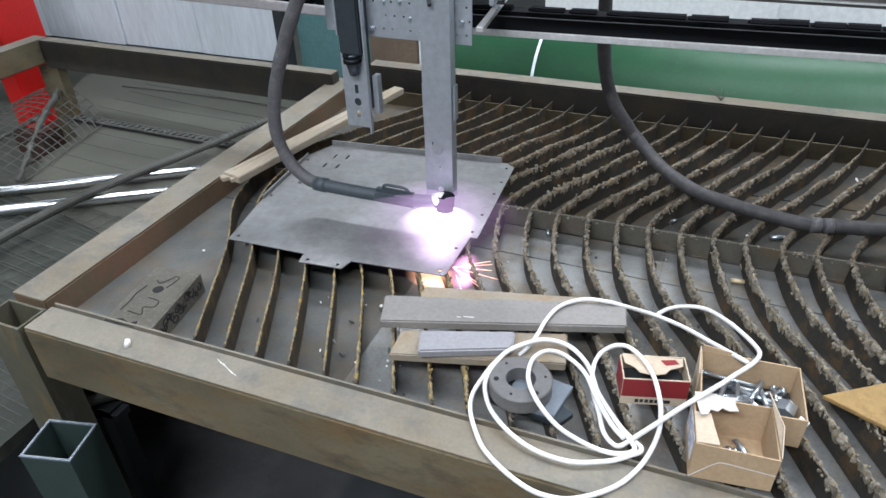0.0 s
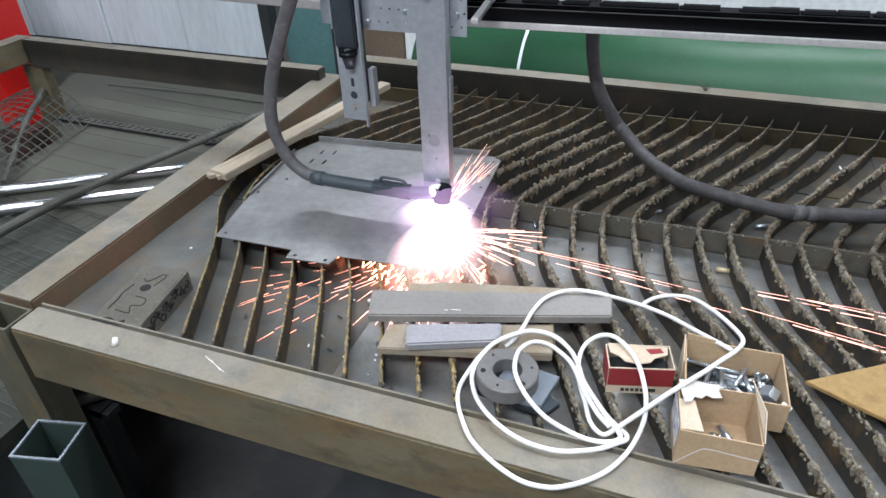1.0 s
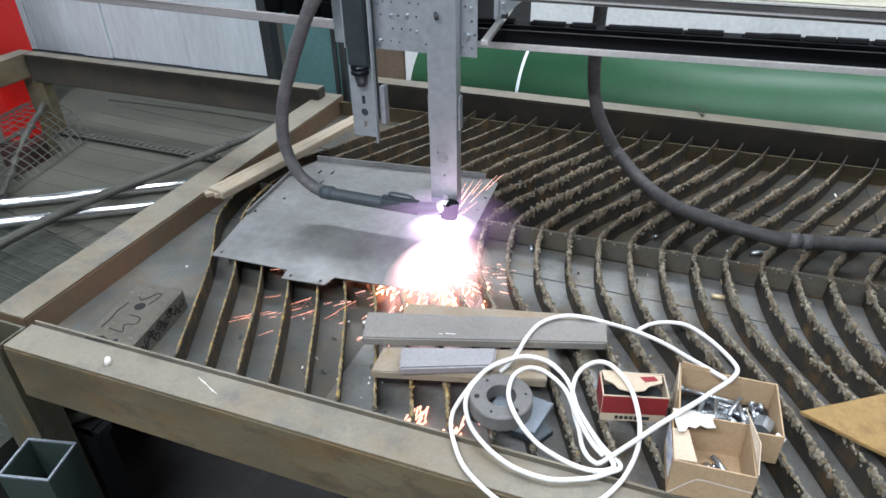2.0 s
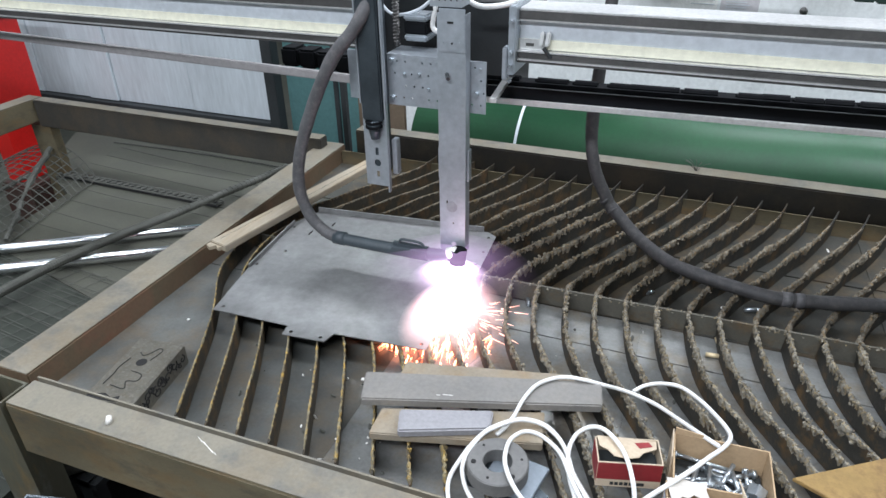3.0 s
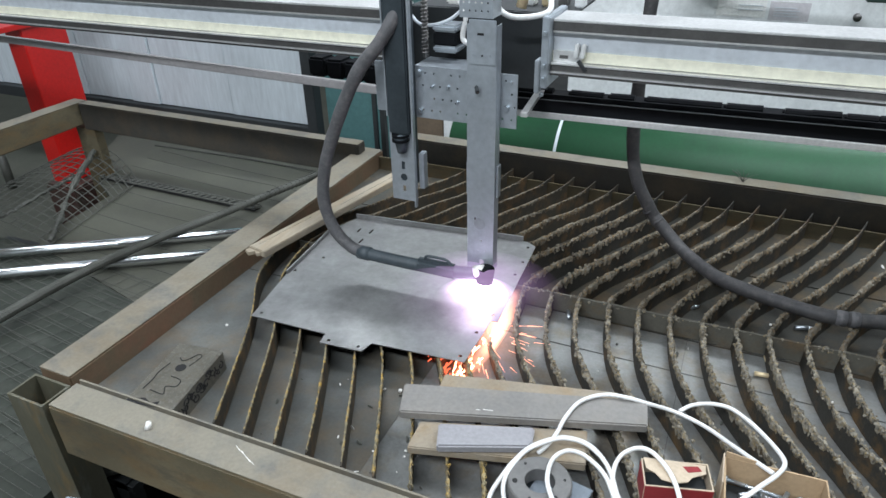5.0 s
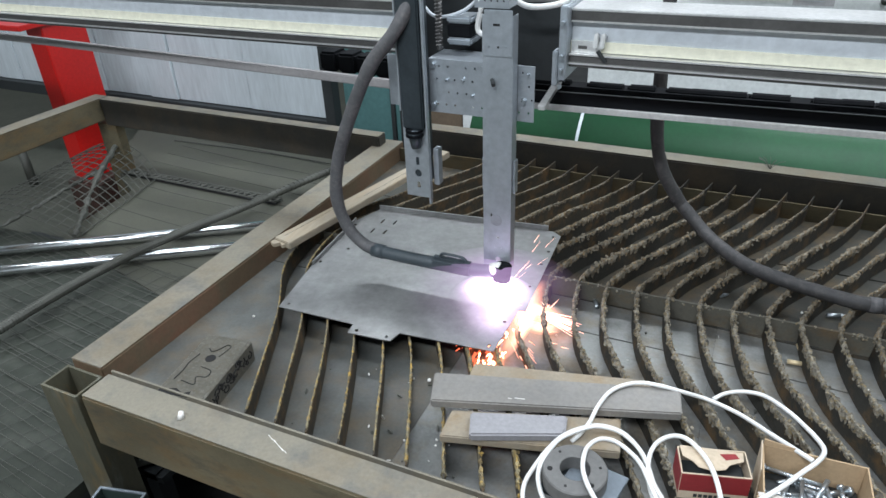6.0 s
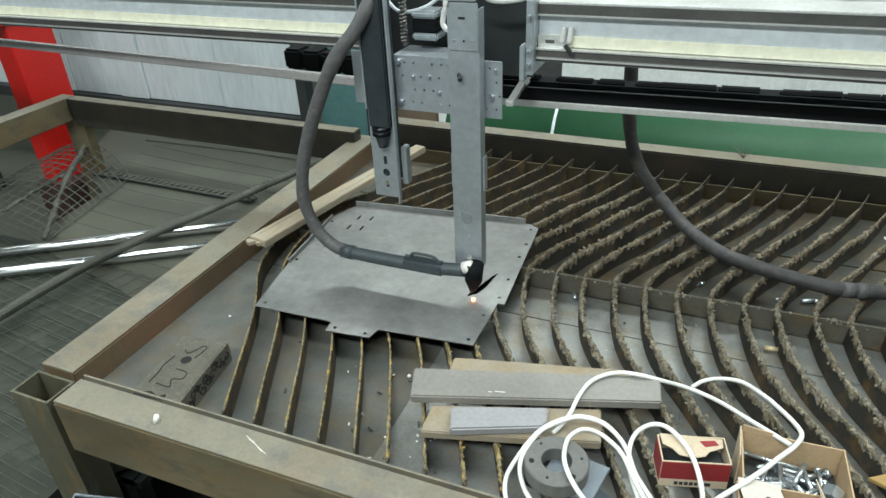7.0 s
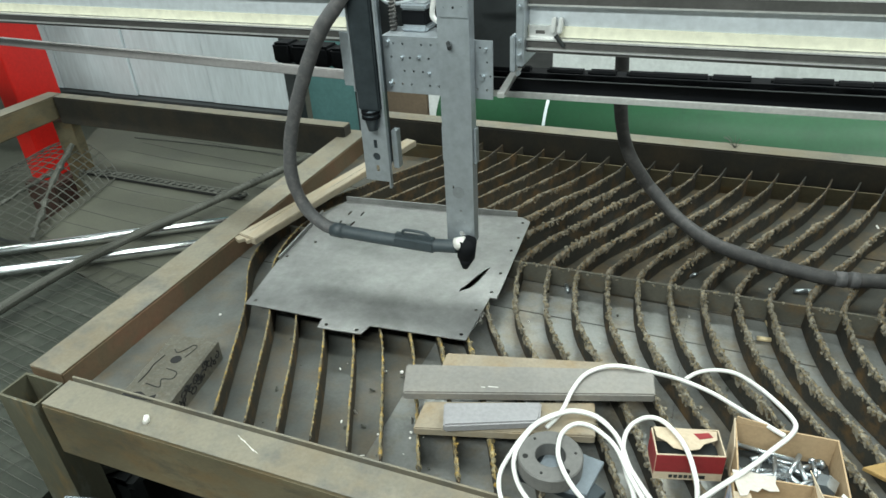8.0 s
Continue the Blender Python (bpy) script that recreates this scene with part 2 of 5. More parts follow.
def smooth_line(pts, steps=8):
    """A rounded line through the points."""
    p = [Vector(q) for q in pts]
    p = [p[0] * 2 - p[1]] + p + [p[-1] * 2 - p[-2]]
    out = []
    for i in range(1, len(p) - 2):
        for k in range(steps):
            t = k / steps
            out.append(0.5 * (2 * p[i] + (p[i + 1] - p[i - 1]) * t + (2 * p[i - 1] - 5 * p[i] + 4 * p[i + 1] - p[i + 2]) * t * t
                              + (3 * p[i] - p[i - 1] - 3 * p[i + 1] + p[i + 2]) * t ** 3))
    out.append(p[-2])
    return out


def tube_bm(line, r, seg=10, wob=0.0, bm=None):
    bm = bm or bmesh.new()
    rings, up = [], Vector((0.13, 0.21, 1)).normalized()
    for i, c in enumerate(line):
        d = (line[min(i + 1, len(line) - 1)] - line[max(i - 1, 0)]).normalized()
        side = d.cross(up)
        if side.length < 0.05:
            side = d.cross(Vector((1, 0, 0)))
        side.normalize()
        top = side.cross(d)
        rr = r * (1 + wob * noise.noise(c * 22))
        rings.append([bm.verts.new(c + rr * (math.cos(a) * side + math.sin(a) * top)) for a in [2 * math.pi * k / seg for k in range(seg)]])
    for a, b in zip(rings, rings[1:]):
        for k in range(seg):
            bm.faces.new((a[k], a[(k + 1) % seg], b[(k + 1) % seg], b[k]))
    bm.faces.new(rings[0][::-1])
    bm.faces.new(rings[-1])
    return bm


def slab_bm(outline, z0, z1, bevel=0.0):
    """A flat piece cut to an outline in plan."""
    bm = bmesh.new()
    low = [bm.verts.new((x, y, z0)) for x, y in outline]
    high = [bm.verts.new((x, y, z1)) for x, y in outline]
    bm.faces.new(low[::-1])
    bm.faces.new(high)
    for i in range(len(low)):
        j = (i + 1) % len(low)
        bm.faces.new((low[i], low[j], high[j], high[i]))
    bmesh.ops.recalc_face_normals(bm, faces=bm.faces)
    if bevel:
        bmesh.ops.bevel(bm, geom=bm.edges[:], offset=bevel, segments=2, affect="EDGES", clamp_overlap=True)
    return bm


def part(name, bm, material, parent=None, label="", smooth=False):
    me = bpy.data.meshes.new(name)
    bm.normal_update()
    bm.to_mesh(me)
    bm.free()
    if smooth:
        for f in me.polygons:
            f.use_smooth = True
    me.materials.append(material)
    ob = new(name, me)
    if parent is not None:
        ob.parent = parent
    if label:
        tagged(ob, label)
    return ob


def thing(name, label, category, group="", kind=""):
    return tagged(new(name), label, category, group, kind)


def structure(name, bm, material, label, category="", smooth=False):
    return tagged(part(name, bm, material, None, "", smooth), label, category or name.split("_")[0], "", "structure")


# ---------------------------------------------------------------- hall
structure("floor", box_bm(-7, 6, -4, 7, -0.1, 0.0), M_FLOOR, "dark concrete workshop floor", "floor")
# Added slab: paler floor in the open west, darker floor by the table.
structure("floor_bay", box_bm(-6.9, -2.30, 0.9, 6.9, 0.0005, 0.005), mat("dusty_green_concrete", (0.066, 0.070, 0.054), 0.8, 0.0, 0.75, 2.0, 60, 0.2, (0.085, 0.085, 0.068), 0.42, 0.2), "paler dusty grey-green floor slab added to the west", "floor")
# Ceiling and walls are out of view, added to close in the light.
structure("ceiling", box_bm(-7, 6, -4, 7, 4.0, 4.1), M_WALL, "unseen pale workshop ceiling", "ceiling")
structure("wall_north", box_bm(-7, 6, 7, 7.1, 0, 4), M_WALL, "unseen pale workshop wall", "wall")
structure("wall_south", box_bm(-7, 6, -4.1, -4, 0, 4), M_WALL, "unseen pale workshop wall", "wall")
structure("wall_west", box_bm(-7.1, -7, -4, 7, 0, 4), M_WALL, "unseen pale workshop wall", "wall")
structure("wall_east", box_bm(6, 6.1, -4, 7, 0, 4), M_WALL, "unseen pale workshop wall", "wall")
# Housings for the assumed lamps, all out of view.
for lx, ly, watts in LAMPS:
    fx = thing("assumed_strip_light", "assumed strip light, unseen under the workshop ceiling", "light", "strip lights")
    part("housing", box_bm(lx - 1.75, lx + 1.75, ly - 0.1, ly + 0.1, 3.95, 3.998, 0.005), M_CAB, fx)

ZT = 0.80          # top of the slats
MY, BY = 1.275, 1.87   # middle bar, back bar
RX = 2.3           # east end of the table

# ---------------------------------------------------------------- the cutting table
FRONT = Matrix.Translation((-1.03, 0.57, 0)) @ pose(0, 0, 0, 0, 0, 0.75) @ Matrix.Translation((1.03, -0.57, 0))   # the front rail is not quite square
MIDDLE = Matrix.Translation((0.1, MY, 0)) @ pose(0, 0, 0, 0, 0, 0.9) @ Matrix.Translation((-0.1, -MY, 0))
table = thing("cutting_table", "dusty brown steel cutting table with rusty bowed slats", "table")
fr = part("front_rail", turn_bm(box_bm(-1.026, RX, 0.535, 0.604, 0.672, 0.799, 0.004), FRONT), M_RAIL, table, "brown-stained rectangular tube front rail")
# Skin paler than the rail: light on its top is put into the colour.
part("worn_top", turn_bm(box_bm(-1.024, RX, 0.5375, 0.6025, 0.7985, 0.8003, 0.0006), FRONT), M_RAILTOP, fr, "pale dusty top face, light put into its colour")
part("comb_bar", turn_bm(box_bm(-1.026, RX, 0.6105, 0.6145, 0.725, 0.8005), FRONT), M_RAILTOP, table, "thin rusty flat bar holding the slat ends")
# The back rail is much darker than the front rail.
br = part("back_rail", box_bm(-1.0, RX, 1.905, 1.965, 0.745, 0.861, 0.004), M_DARKBROWN, table, "very dark brown back rail")
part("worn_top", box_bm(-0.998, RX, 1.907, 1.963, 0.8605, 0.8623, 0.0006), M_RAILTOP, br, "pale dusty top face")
part("back_bar", box_bm(-1.04, RX, 1.868, 1.873, 0.735, 0.795), M_RAIL, table)


def left_rail(x_in, x_out, z_top, z_low):
    bm = bmesh.new()
    a, b = Vector((-1.047, 0.606, 0)), Vector((-1.043, 1.903, 0))
    vs = []
    for p, z in ((a, 0.804), (b, 0.806)):
        for dx, dz in ((x_in, z_top), (x_out, z_top), (x_out, z_low), (x_in, z_low)):
            vs.append(bm.verts.new((p.x + dx, p.y, z + dz)))
    for i in range(4):
        j = (i + 1) % 4
        bm.faces.new((vs[i], vs[j], vs[4 + j], vs[4 + i]))
    bm.faces.new(vs[:4])
    bm.faces.new(vs[4:])
    bmesh.ops.recalc_face_normals(bm, faces=bm.faces)
    bmesh.ops.bevel(bm, geom=bm.edges[:], offset=min(0.003, (z_top - z_low) * 0.3), segments=2, affect="EDGES")
    return bm


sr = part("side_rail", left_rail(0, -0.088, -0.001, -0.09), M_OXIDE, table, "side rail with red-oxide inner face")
part("worn_top", left_rail(-0.002, -0.086, 0.0008, -0.0014), M_RAILTOP, sr, "pale dusty top face, light put into its colour")


def open_tube(x0, x1, y0, y1, z0, z1, w):
    """A rectangular tube standing upright, open at the top."""
    bm = bmesh.new()
    rings = []
    for dx, z in ((0, z0), (0, z1), (w, z1), (w, z0)):
        rings.append([bm.verts.new(c) for c in ((x0 + dx, y0 + dx, z), (x1 - dx, y0 + dx, z), (x1 - dx, y1 - dx, z), (x0 + dx, y1 - dx, z))])
    for a, b in zip(rings, rings[1:] + rings[:1]):
        for k in range(4):
            bm.faces.new((a[k], a[(k + 1) % 4], b[(k + 1) % 4], b[k]))
    bmesh.ops.recalc_face_normals(bm, faces=bm.faces)
    return bm


part("leg", open_tube(-1.126, -1.029, 0.528, 0.592, 0.0, 0.80, 0.005), M_LEG, table, "open-topped rectangular tube leg with grey paint worn off")
for lx, ly in ((0.9, 0.57), (2.2, 0.585), (-1.05, 1.91), (0.9, 1.91), (2.2, 1.91)):
    part("leg", box_bm(lx, lx + 0.08, ly, ly + 0.05, 0.0, 0.672 if ly < 1 else 0.745), M_RAIL, table)
# pan of loose plates under the slats
random.seed(5)
px = -1.045
while px < RX - 0.02:
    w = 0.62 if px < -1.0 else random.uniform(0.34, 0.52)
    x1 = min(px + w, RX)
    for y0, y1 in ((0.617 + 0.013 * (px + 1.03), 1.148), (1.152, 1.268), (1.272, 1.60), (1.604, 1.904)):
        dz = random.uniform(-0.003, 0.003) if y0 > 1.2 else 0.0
        # West plate dim, the others with reflected light in their colour, back rows darkest.
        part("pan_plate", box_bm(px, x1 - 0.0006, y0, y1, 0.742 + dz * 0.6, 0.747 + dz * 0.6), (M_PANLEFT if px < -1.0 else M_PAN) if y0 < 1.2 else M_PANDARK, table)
    px = x1
part("pan_wall", turn_bm(box_bm(-1.026, RX, 0.6045, 0.609, 0.70, 0.785), FRONT), M_DARKBROWN, table)


PITCH = 0.067      # from slat to slat
SOUTH = ((0, 0), (0.09, 0.013), (0.18, 0.037), (0.25, 0.072), (0.32, 0.118), (0.42, 0.175), (0.66, 0.290), (0.8, 0.36))
NORTH = ((0, 0), (0.05, 0.010), (0.135, 0.046), (0.233, 0.105), (0.336, 0.156), (0.425, 0.209), (0.572, 0.276), (0.66, 0.304))


def bow_line(rows):
    """The bent line of a slat as a rounded curve."""
    return [(p.x, p.y) for p in smooth_line([(d, x, 0) for d, x in rows], 6)]


BOWS = bow_line(SOUTH), bow_line(NORTH)


def slat_x(x_mid, y):
    rows = BOWS[0] if y < MY else BOWS[1]
    d = abs(y - MY)
    for (d0, x0), (d1, x1) in zip(rows, rows[1:]):
        if d <= d1:
            return x_mid + x0 + (x1 - x0) * (d - d0) / (d1 - d0)
    return x_mid + rows[-1][1]


def front_y(x_mid):
    return 0.6205 + 0.0131 * (x_mid + 1.318)


def slat_bm(x_mid, k):
    bm = bmesh.new()
    n = 44
    prev = None
    for i in range(n + 1):
        y = front_y(x_mid) + (1.902 - front_y(x_mid)) * i / n
        x = slat_x(x_mid, y) + 0.004 * noise.noise((k * 3.1, y * 4, 0))
        zt = ZT - 0.004 + 0.003 * noise.noise((k * 5.3, y * 9, 2))
        if y > 1.82:
            zt += 0.014 * (y - 1.82) / 0.08
        lean = 0.006 * noise.noise((k * 1.7, y * 2, 7))
        ring = [bm.verts.new(c) for c in ((x - 0.0018 + lean, y, 0.749), (x + 0.0018 + lean, y, 0.749), (x + 0.0018, y, zt), (x - 0.0018, y, zt))]
        if prev:
            for a in range(4):
                bm.faces.new((prev[a], prev[(a + 1) % 4], ring[(a + 1) % 4], ring[a]))
        else:
            bm.faces.new(ring)
        prev = ring
    bm.faces.new(prev)
    bmesh.ops.recalc_face_normals(bm, faces=bm.faces)
    return bm


BIT = bmesh.new()
bmesh.ops.create_icosphere(BIT, subdivisions=1, radius=1.0)
BIT_V, BIT_F = [v.co.copy() for v in BIT.verts], [[v.index for v in f.verts] for f in BIT.faces]
BIT.free()


def lump(bm, r, m):
    """A small rough lump added to a mesh."""
    vs = [bm.verts.new(m @ (c * r)) for c in BIT_V]
    for f in BIT_F:
        bm.faces.new([vs[i] for i in f])


def crust_bm(x_mid, k, heavy, start=None, stop=1.85):
    """Ragged slag along the top of a slat."""
    rnd = random.Random(k * 17 + 3)
    bm = bmesh.new()
    start = start or front_y(x_mid) + 0.008
    prev, y = None, start
    while y < stop:
        here = heavy(y)
        x = slat_x(x_mid, y) + 0.004 * noise.noise((k * 3.1, y * 4, 0))
        zt = ZT - 0.004 + 0.003 * noise.noise((k * 5.3, y * 9, 2))
        big = 0.5 + 0.5 * noise.noise((k * 7.7, y * 26, 1)) + 0.35 * noise.noise((k * 2.7, y * 75, 4))
        w = (0.0019 + here * 0.0040 * max(0.10, big)) * rnd.uniform(0.5, 1.5)
        h = (0.001 + here * 0.0048 * max(0.05, big)) * rnd.uniform(0.6, 1.5)
        d = (0.003 + here * 0.017 * max(0.1, big)) * rnd.uniform(0.5, 1.5)
        d2 = (0.003 + here * 0.017 * max(0.1, big)) * rnd.uniform(0.5, 1.5)
        o = rnd.uniform(-1, 1) * 0.0015 * here
        jit = [rnd.uniform(-1, 1) * 0.0019 * here for q in range(14)]
        ring = [bm.verts.new((cx + jit[q], y + jit[q + 7] * 0.5, cz + jit[q + 7])) for q, (cx, cz) in enumerate(((x - w * 0.5 + o, zt - d), (x - w + o, zt - d * 0.35), (x - w * 0.6 + o, zt + h * 0.6),
                (x + o, zt + h), (x + w * 0.6 + o, zt + h * 0.5), (x + w + o, zt - d2 * 0.35), (x + w * 0.5 + o, zt - d2)))]
        if prev:
            for a in range(7):
                bm.faces.new((prev[a], prev[(a + 1) % 7], ring[(a + 1) % 7], ring[a]))
        else:
            bm.faces.new(ring)
        prev = ring
        y += rnd.uniform(0.0024, 0.0046)
    bm.faces.new(prev)
    bmesh.ops.recalc_face_normals(bm, faces=bm.faces)
    y = start + 0.007
    while y < stop:
        here = heavy(y)
        if here > 0.4 and rnd.random() < 0.8:
            x = slat_x(x_mid, y)
            r = rnd.uniform(0.0012, 0.0040) * here
            m = Matrix.Translation((x + rnd.uniform(-0.005, 0.005), y, ZT + rnd.uniform(-0.018, 0.002))) @ pose(0, 0, 0, rnd.uniform(0, 360), rnd.uniform(0, 360), 0)
            lump(bm, r, m @ Matrix.Diagonal((1, rnd.uniform(0.7, 1.6), rnd.uniform(0.6, 1.3), 1)))
        y += rnd.uniform(0.002, 0.008) / max(0.3, here)
    return bm


for k in range(46):
    xf = -0.990 + PITCH * k + 0.004 * noise.noise((k * 1.3, 0, 0))
    if xf + 0.30 > RX - 0.02:
        break
    right = max(0.0, min(1.0, (k - 4) / 5))
    sl = part("slat", slat_bm(xf, k), M_SLATR if k < 8 else M_SLAT, table)
    load = lambda y: 0.22 + right * (0.85 if y < 1.68 else max(0.1, 0.85 - (y - 1.68) * 5))
    part("slag", crust_bm(xf, k, load, None, MY), M_SLAGRUST if k < 9 else M_SLAG, sl)
    part("slag", crust_bm(xf, k, load, MY), M_SLAGDULL, sl)


def bar_crust(seed):
    rnd = random.Random(seed)
    bm = bmesh.new()
    x = -0.5
    while x < RX:
        for q in range(rnd.randint(0, 3)):
            r = rnd.uniform(0.0012, 0.0042)
            m = Matrix.Translation((x + rnd.uniform(-0.004, 0.004), MY + rnd.uniform(-0.004, 0.004), 0.797 + rnd.uniform(-0.008, 0.001))) @ pose(0, 0, 0, rnd.uniform(0, 360), 0, rnd.uniform(0, 360))
            lump(bm, r, m @ Matrix.Diagonal((rnd.uniform(0.8, 2.2), 1, 0.8, 1)))
        x += 0.007
    return bm


mb = part("middle_bar", turn_bm(box_bm(-0.95, RX, MY - 0.003, MY + 0.003, 0.7505, 0.797), MIDDLE), mat("dusty_grey_bar", (0.115, 0.108, 0.086), 0.7, 0.1, 0.6, 7.0, 150, 0.3, (0.13, 0.085, 0.04), 0.38, 0.12, (0.07, 0.065, 0.055)), table)
tagged(part("slag", turn_bm(bar_crust(4), MIDDLE), M_SLAG, mb), kind="stuff")


def cut_bm(outline, holes, z0, z1):
    """A sheet cut to an outline, with real holes through it."""
    bm = bmesh.new()
    for loop in [outline] + holes:
        vs = [bm.verts.new((x, y, z0)) for x, y in loop]
        for a, b in zip(vs, vs[1:] + vs[:1]):
            bm.edges.new((a, b))
    bmesh.ops.triangle_fill(bm, use_beauty=True, edges=bm.edges[:])
    made = bmesh.ops.extrude_face_region(bm, geom=bm.faces[:])
    bmesh.ops.translate(bm, vec=(0, 0, z1 - z0), verts=[g for g in made["geom"] if isinstance(g, bmesh.types.BMVert)])
    bmesh.ops.recalc_face_normals(bm, faces=bm.faces)
    return bm


def ring_of(x, y, r, n=8, ry=None, turn=0.0):
    ry = ry or r
    c, s = math.cos(turn), math.sin(turn)
    out = []
    for k in range(n):
        a = 2 * math.pi * (k + 0.5) / n
        u, v = r * math.cos(a), ry * math.sin(a)
        out.append((x + u * c - v * s, y + u * s + v * c))
    return out


# ---------------------------------------------------------------- what lies on the table
AX, AY, AZ = -0.406, 1.106, 0.812     # where the cut begins
sheet = thing("steel_sheet", "grey steel sheet with notched edges and punched holes", "metal sheet")
SH = [(-0.841, 0.913), (-0.651, 0.919), (-0.646, 0.889), (-0.549, 0.897), (-0.543, 0.928), (-0.341, 0.945), (-0.340, 1.096), (-0.325, 1.097),
      (-0.346, 1.443), (-0.372, 1.460), (-0.862, 1.412), (-0.892, 1.33), (-0.872, 1.09)]
leaf = [(AX + u - 0.008, AY + v - 0.006) for u, v in ((0.002, 0), (0.010, 0.006), (0.020, 0.017), (0.027, 0.034), (0.031, 0.055), (0.034, 0.084), (0.037, 0.110),
                                      (0.028, 0.094), (0.021, 0.072), (0.014, 0.048), (0.007, 0.022), (0.001, 0.008))]
dots = [(-0.826, 0.930), (-0.632, 0.903), (-0.563, 0.907), (-0.356, 0.960), (-0.354, 1.045), (-0.343, 1.117), (-0.347, 1.193), (-0.352, 1.295), (-0.353, 1.357),
        (-0.363, 1.432), (-0.862, 1.111), (-0.880, 1.31), (-0.83, 1.19)]
marks = [ring_of(-0.820 + i * 0.035, 1.297 + j * 0.056 + 0.005 * i, 0.0035, 4, 0.016, 0.02) for i in range(2) for j in range(2)]
part("plate", cut_bm(SH, [leaf] + [ring_of(x, y, 0.0042) for x, y in dots] + marks, 0.8045, 0.8065), M_PLATE, sheet)
mid = (sum(p[0] for p in leaf) / len(leaf), sum(p[1] for p in leaf) / len(leaf))
slug = tagged(part("cut_slug", slab_bm([(mid[0] + (x - mid[0]) * 0.96, mid[1] + (y - mid[1]) * 0.985) for x, y in leaf], 0.8046, 0.8065), M_PLATE),
              "small leaf-shaped steel slug cut out of the sheet", "metal offcut")
part("folded_lip", slab_bm([(-0.862, 1.412), (-0.385, 1.459), (-0.385, 1.463), (-0.862, 1.416)], 0.8065, 0.820), M_PLATE, sheet)
part("folded_lip", slab_bm([(-0.892, 1.33), (-0.872, 1.09), (-0.868, 1.09), (-0.888, 1.33)], 0.8065, 0.816), M_PLATE, sheet)

long_bar = tagged(part("steel_bar", slab_bm([(-0.381, 0.741), (0.024, 0.872), (0.013, 0.935), (-0.405, 0.811)], 0.8225, 0.8405, 0.0025), M_BARGREY),
                  "long flat grey mill-scale bar lying on other plates", "metal bar")
for x, y, w in ((-0.238, 0.803, 0.018), (-0.254, 0.797, 0.007)):
    part("chalk_mark", turn_bm(box_bm(-w / 2, w / 2, -0.0006, 0.0006, 0, 0.0004), pose(x, y, 0.8406, 0, 0, 12)), M_CERAM, long_bar, "short pale scratch")
tan = tagged(part("base_plate", slab_bm([(-0.345, 0.752), (-0.340, 0.688), (-0.055, 0.766), (-0.070, 0.842)], 0.805, 0.8215, 0.002), M_TAN),
             "tan dust-covered thick plate under other bars", "metal plate")
tan2 = tagged(part("base_plate", slab_bm([(-0.355, 0.883), (-0.347, 0.805), (-0.024, 0.900), (-0.040, 0.957)], 0.8045, 0.822, 0.002), M_TAN),
              "tan dusty plate half under a grey bar", "metal plate")
slab = tagged(part("steel_slab", slab_bm([(-0.306, 0.744), (-0.288, 0.694), (-0.146, 0.752), (-0.145, 0.764), (-0.151, 0.798)], 0.822, 0.839, 0.003), M_SLAB),
              "short blue-grey steel slab lying on a tan plate", "metal slab")


def flange():
    bm = bmesh.new()
    cx, cy, z0, z1, ro, ri = -0.108, 0.681, 0.8255, 0.8515, 0.049, 0.0228
    prof = [(ri, z0), (ri, z1 - 0.001), (ri + 0.001, z1), (ro - 0.002, z1), (ro, z1 - 0.002), (ro, z0)]
    n = 48
    rings = [[bm.verts.new((cx + r * math.cos(2 * math.pi * k / n), cy + r * math.sin(2 * math.pi * k / n), z)) for k in range(n)] for r, z in prof]
    for a, b in zip(rings, rings[1:] + rings[:1]):
        for k in range(n):
            bm.faces.new((a[k], a[(k + 1) % n], b[(k + 1) % n], b[k]))
    bmesh.ops.recalc_face_normals(bm, faces=bm.faces)
    return bm


fl = thing("pipe_flange", "round grey machined steel flange with bolt holes", "flange")
part("ring", flange(), M_RING, fl)
for k in range(6):
    a = 0.4 + k * math.pi / 3
    big = 0.0042 if k % 2 else 0.0022
    # No opening here: a dark disc carries the hole's shade.
    part("bolt_hole", cyl_bm((-0.108 + 0.038 * math.cos(a), 0.681 + 0.038 * math.sin(a), 0.850), (-0.108 + 0.038 * math.cos(a), 0.681 + 0.038 * math.sin(a), 0.8522), big, seg=12), M_HOLE, fl)
tagged(part("small_plate", slab_bm([(-0.032, 0.718), (-0.046, 0.648), (-0.130, 0.649), (-0.116, 0.730)], 0.816, 0.825, 0.001), M_BLUEPL),
       "blue-grey plate with a bright cut edge under a flange", "metal plate")
tagged(part("offcut", slab_bm([(-0.021, 0.672), (-0.037, 0.644), (-0.156, 0.656), (-0.144, 0.737)], 0.8045, 0.8155, 0.001), M_GALVD), "dark steel offcut lying under a small plate", "metal plate")


def plank():
    bm = box_bm(-0.029, 0.029, 0.0, 0.685, 0.0, 0.019, 0.002)
    for v in bm.verts:
        v.co.x *= 1 - 0.36 * v.co.y / 0.7
    return turn_bm(bm, pose(-0.974, 1.113, 0.824, 0.4, 0, -12.5))


timber = thing("timber_batten", "weathered pale timber batten lying along the rail", "timber")
part("batten", plank(), M_WOOD, timber)
part("splinter", turn_bm(slab_bm([(-0.030, -0.012), (-0.012, -0.018), (-0.004, -0.003), (0.010, -0.010), (0.016, 0.002), (0.026, 0.0015), (0.026, 0.0035), (-0.030, 0.0035)], 0.003, 0.013, 0.001), pose(-0.974, 1.113, 0.824, 0.4, 0, -12.5)), M_WOOD, timber, "broken splintered end")
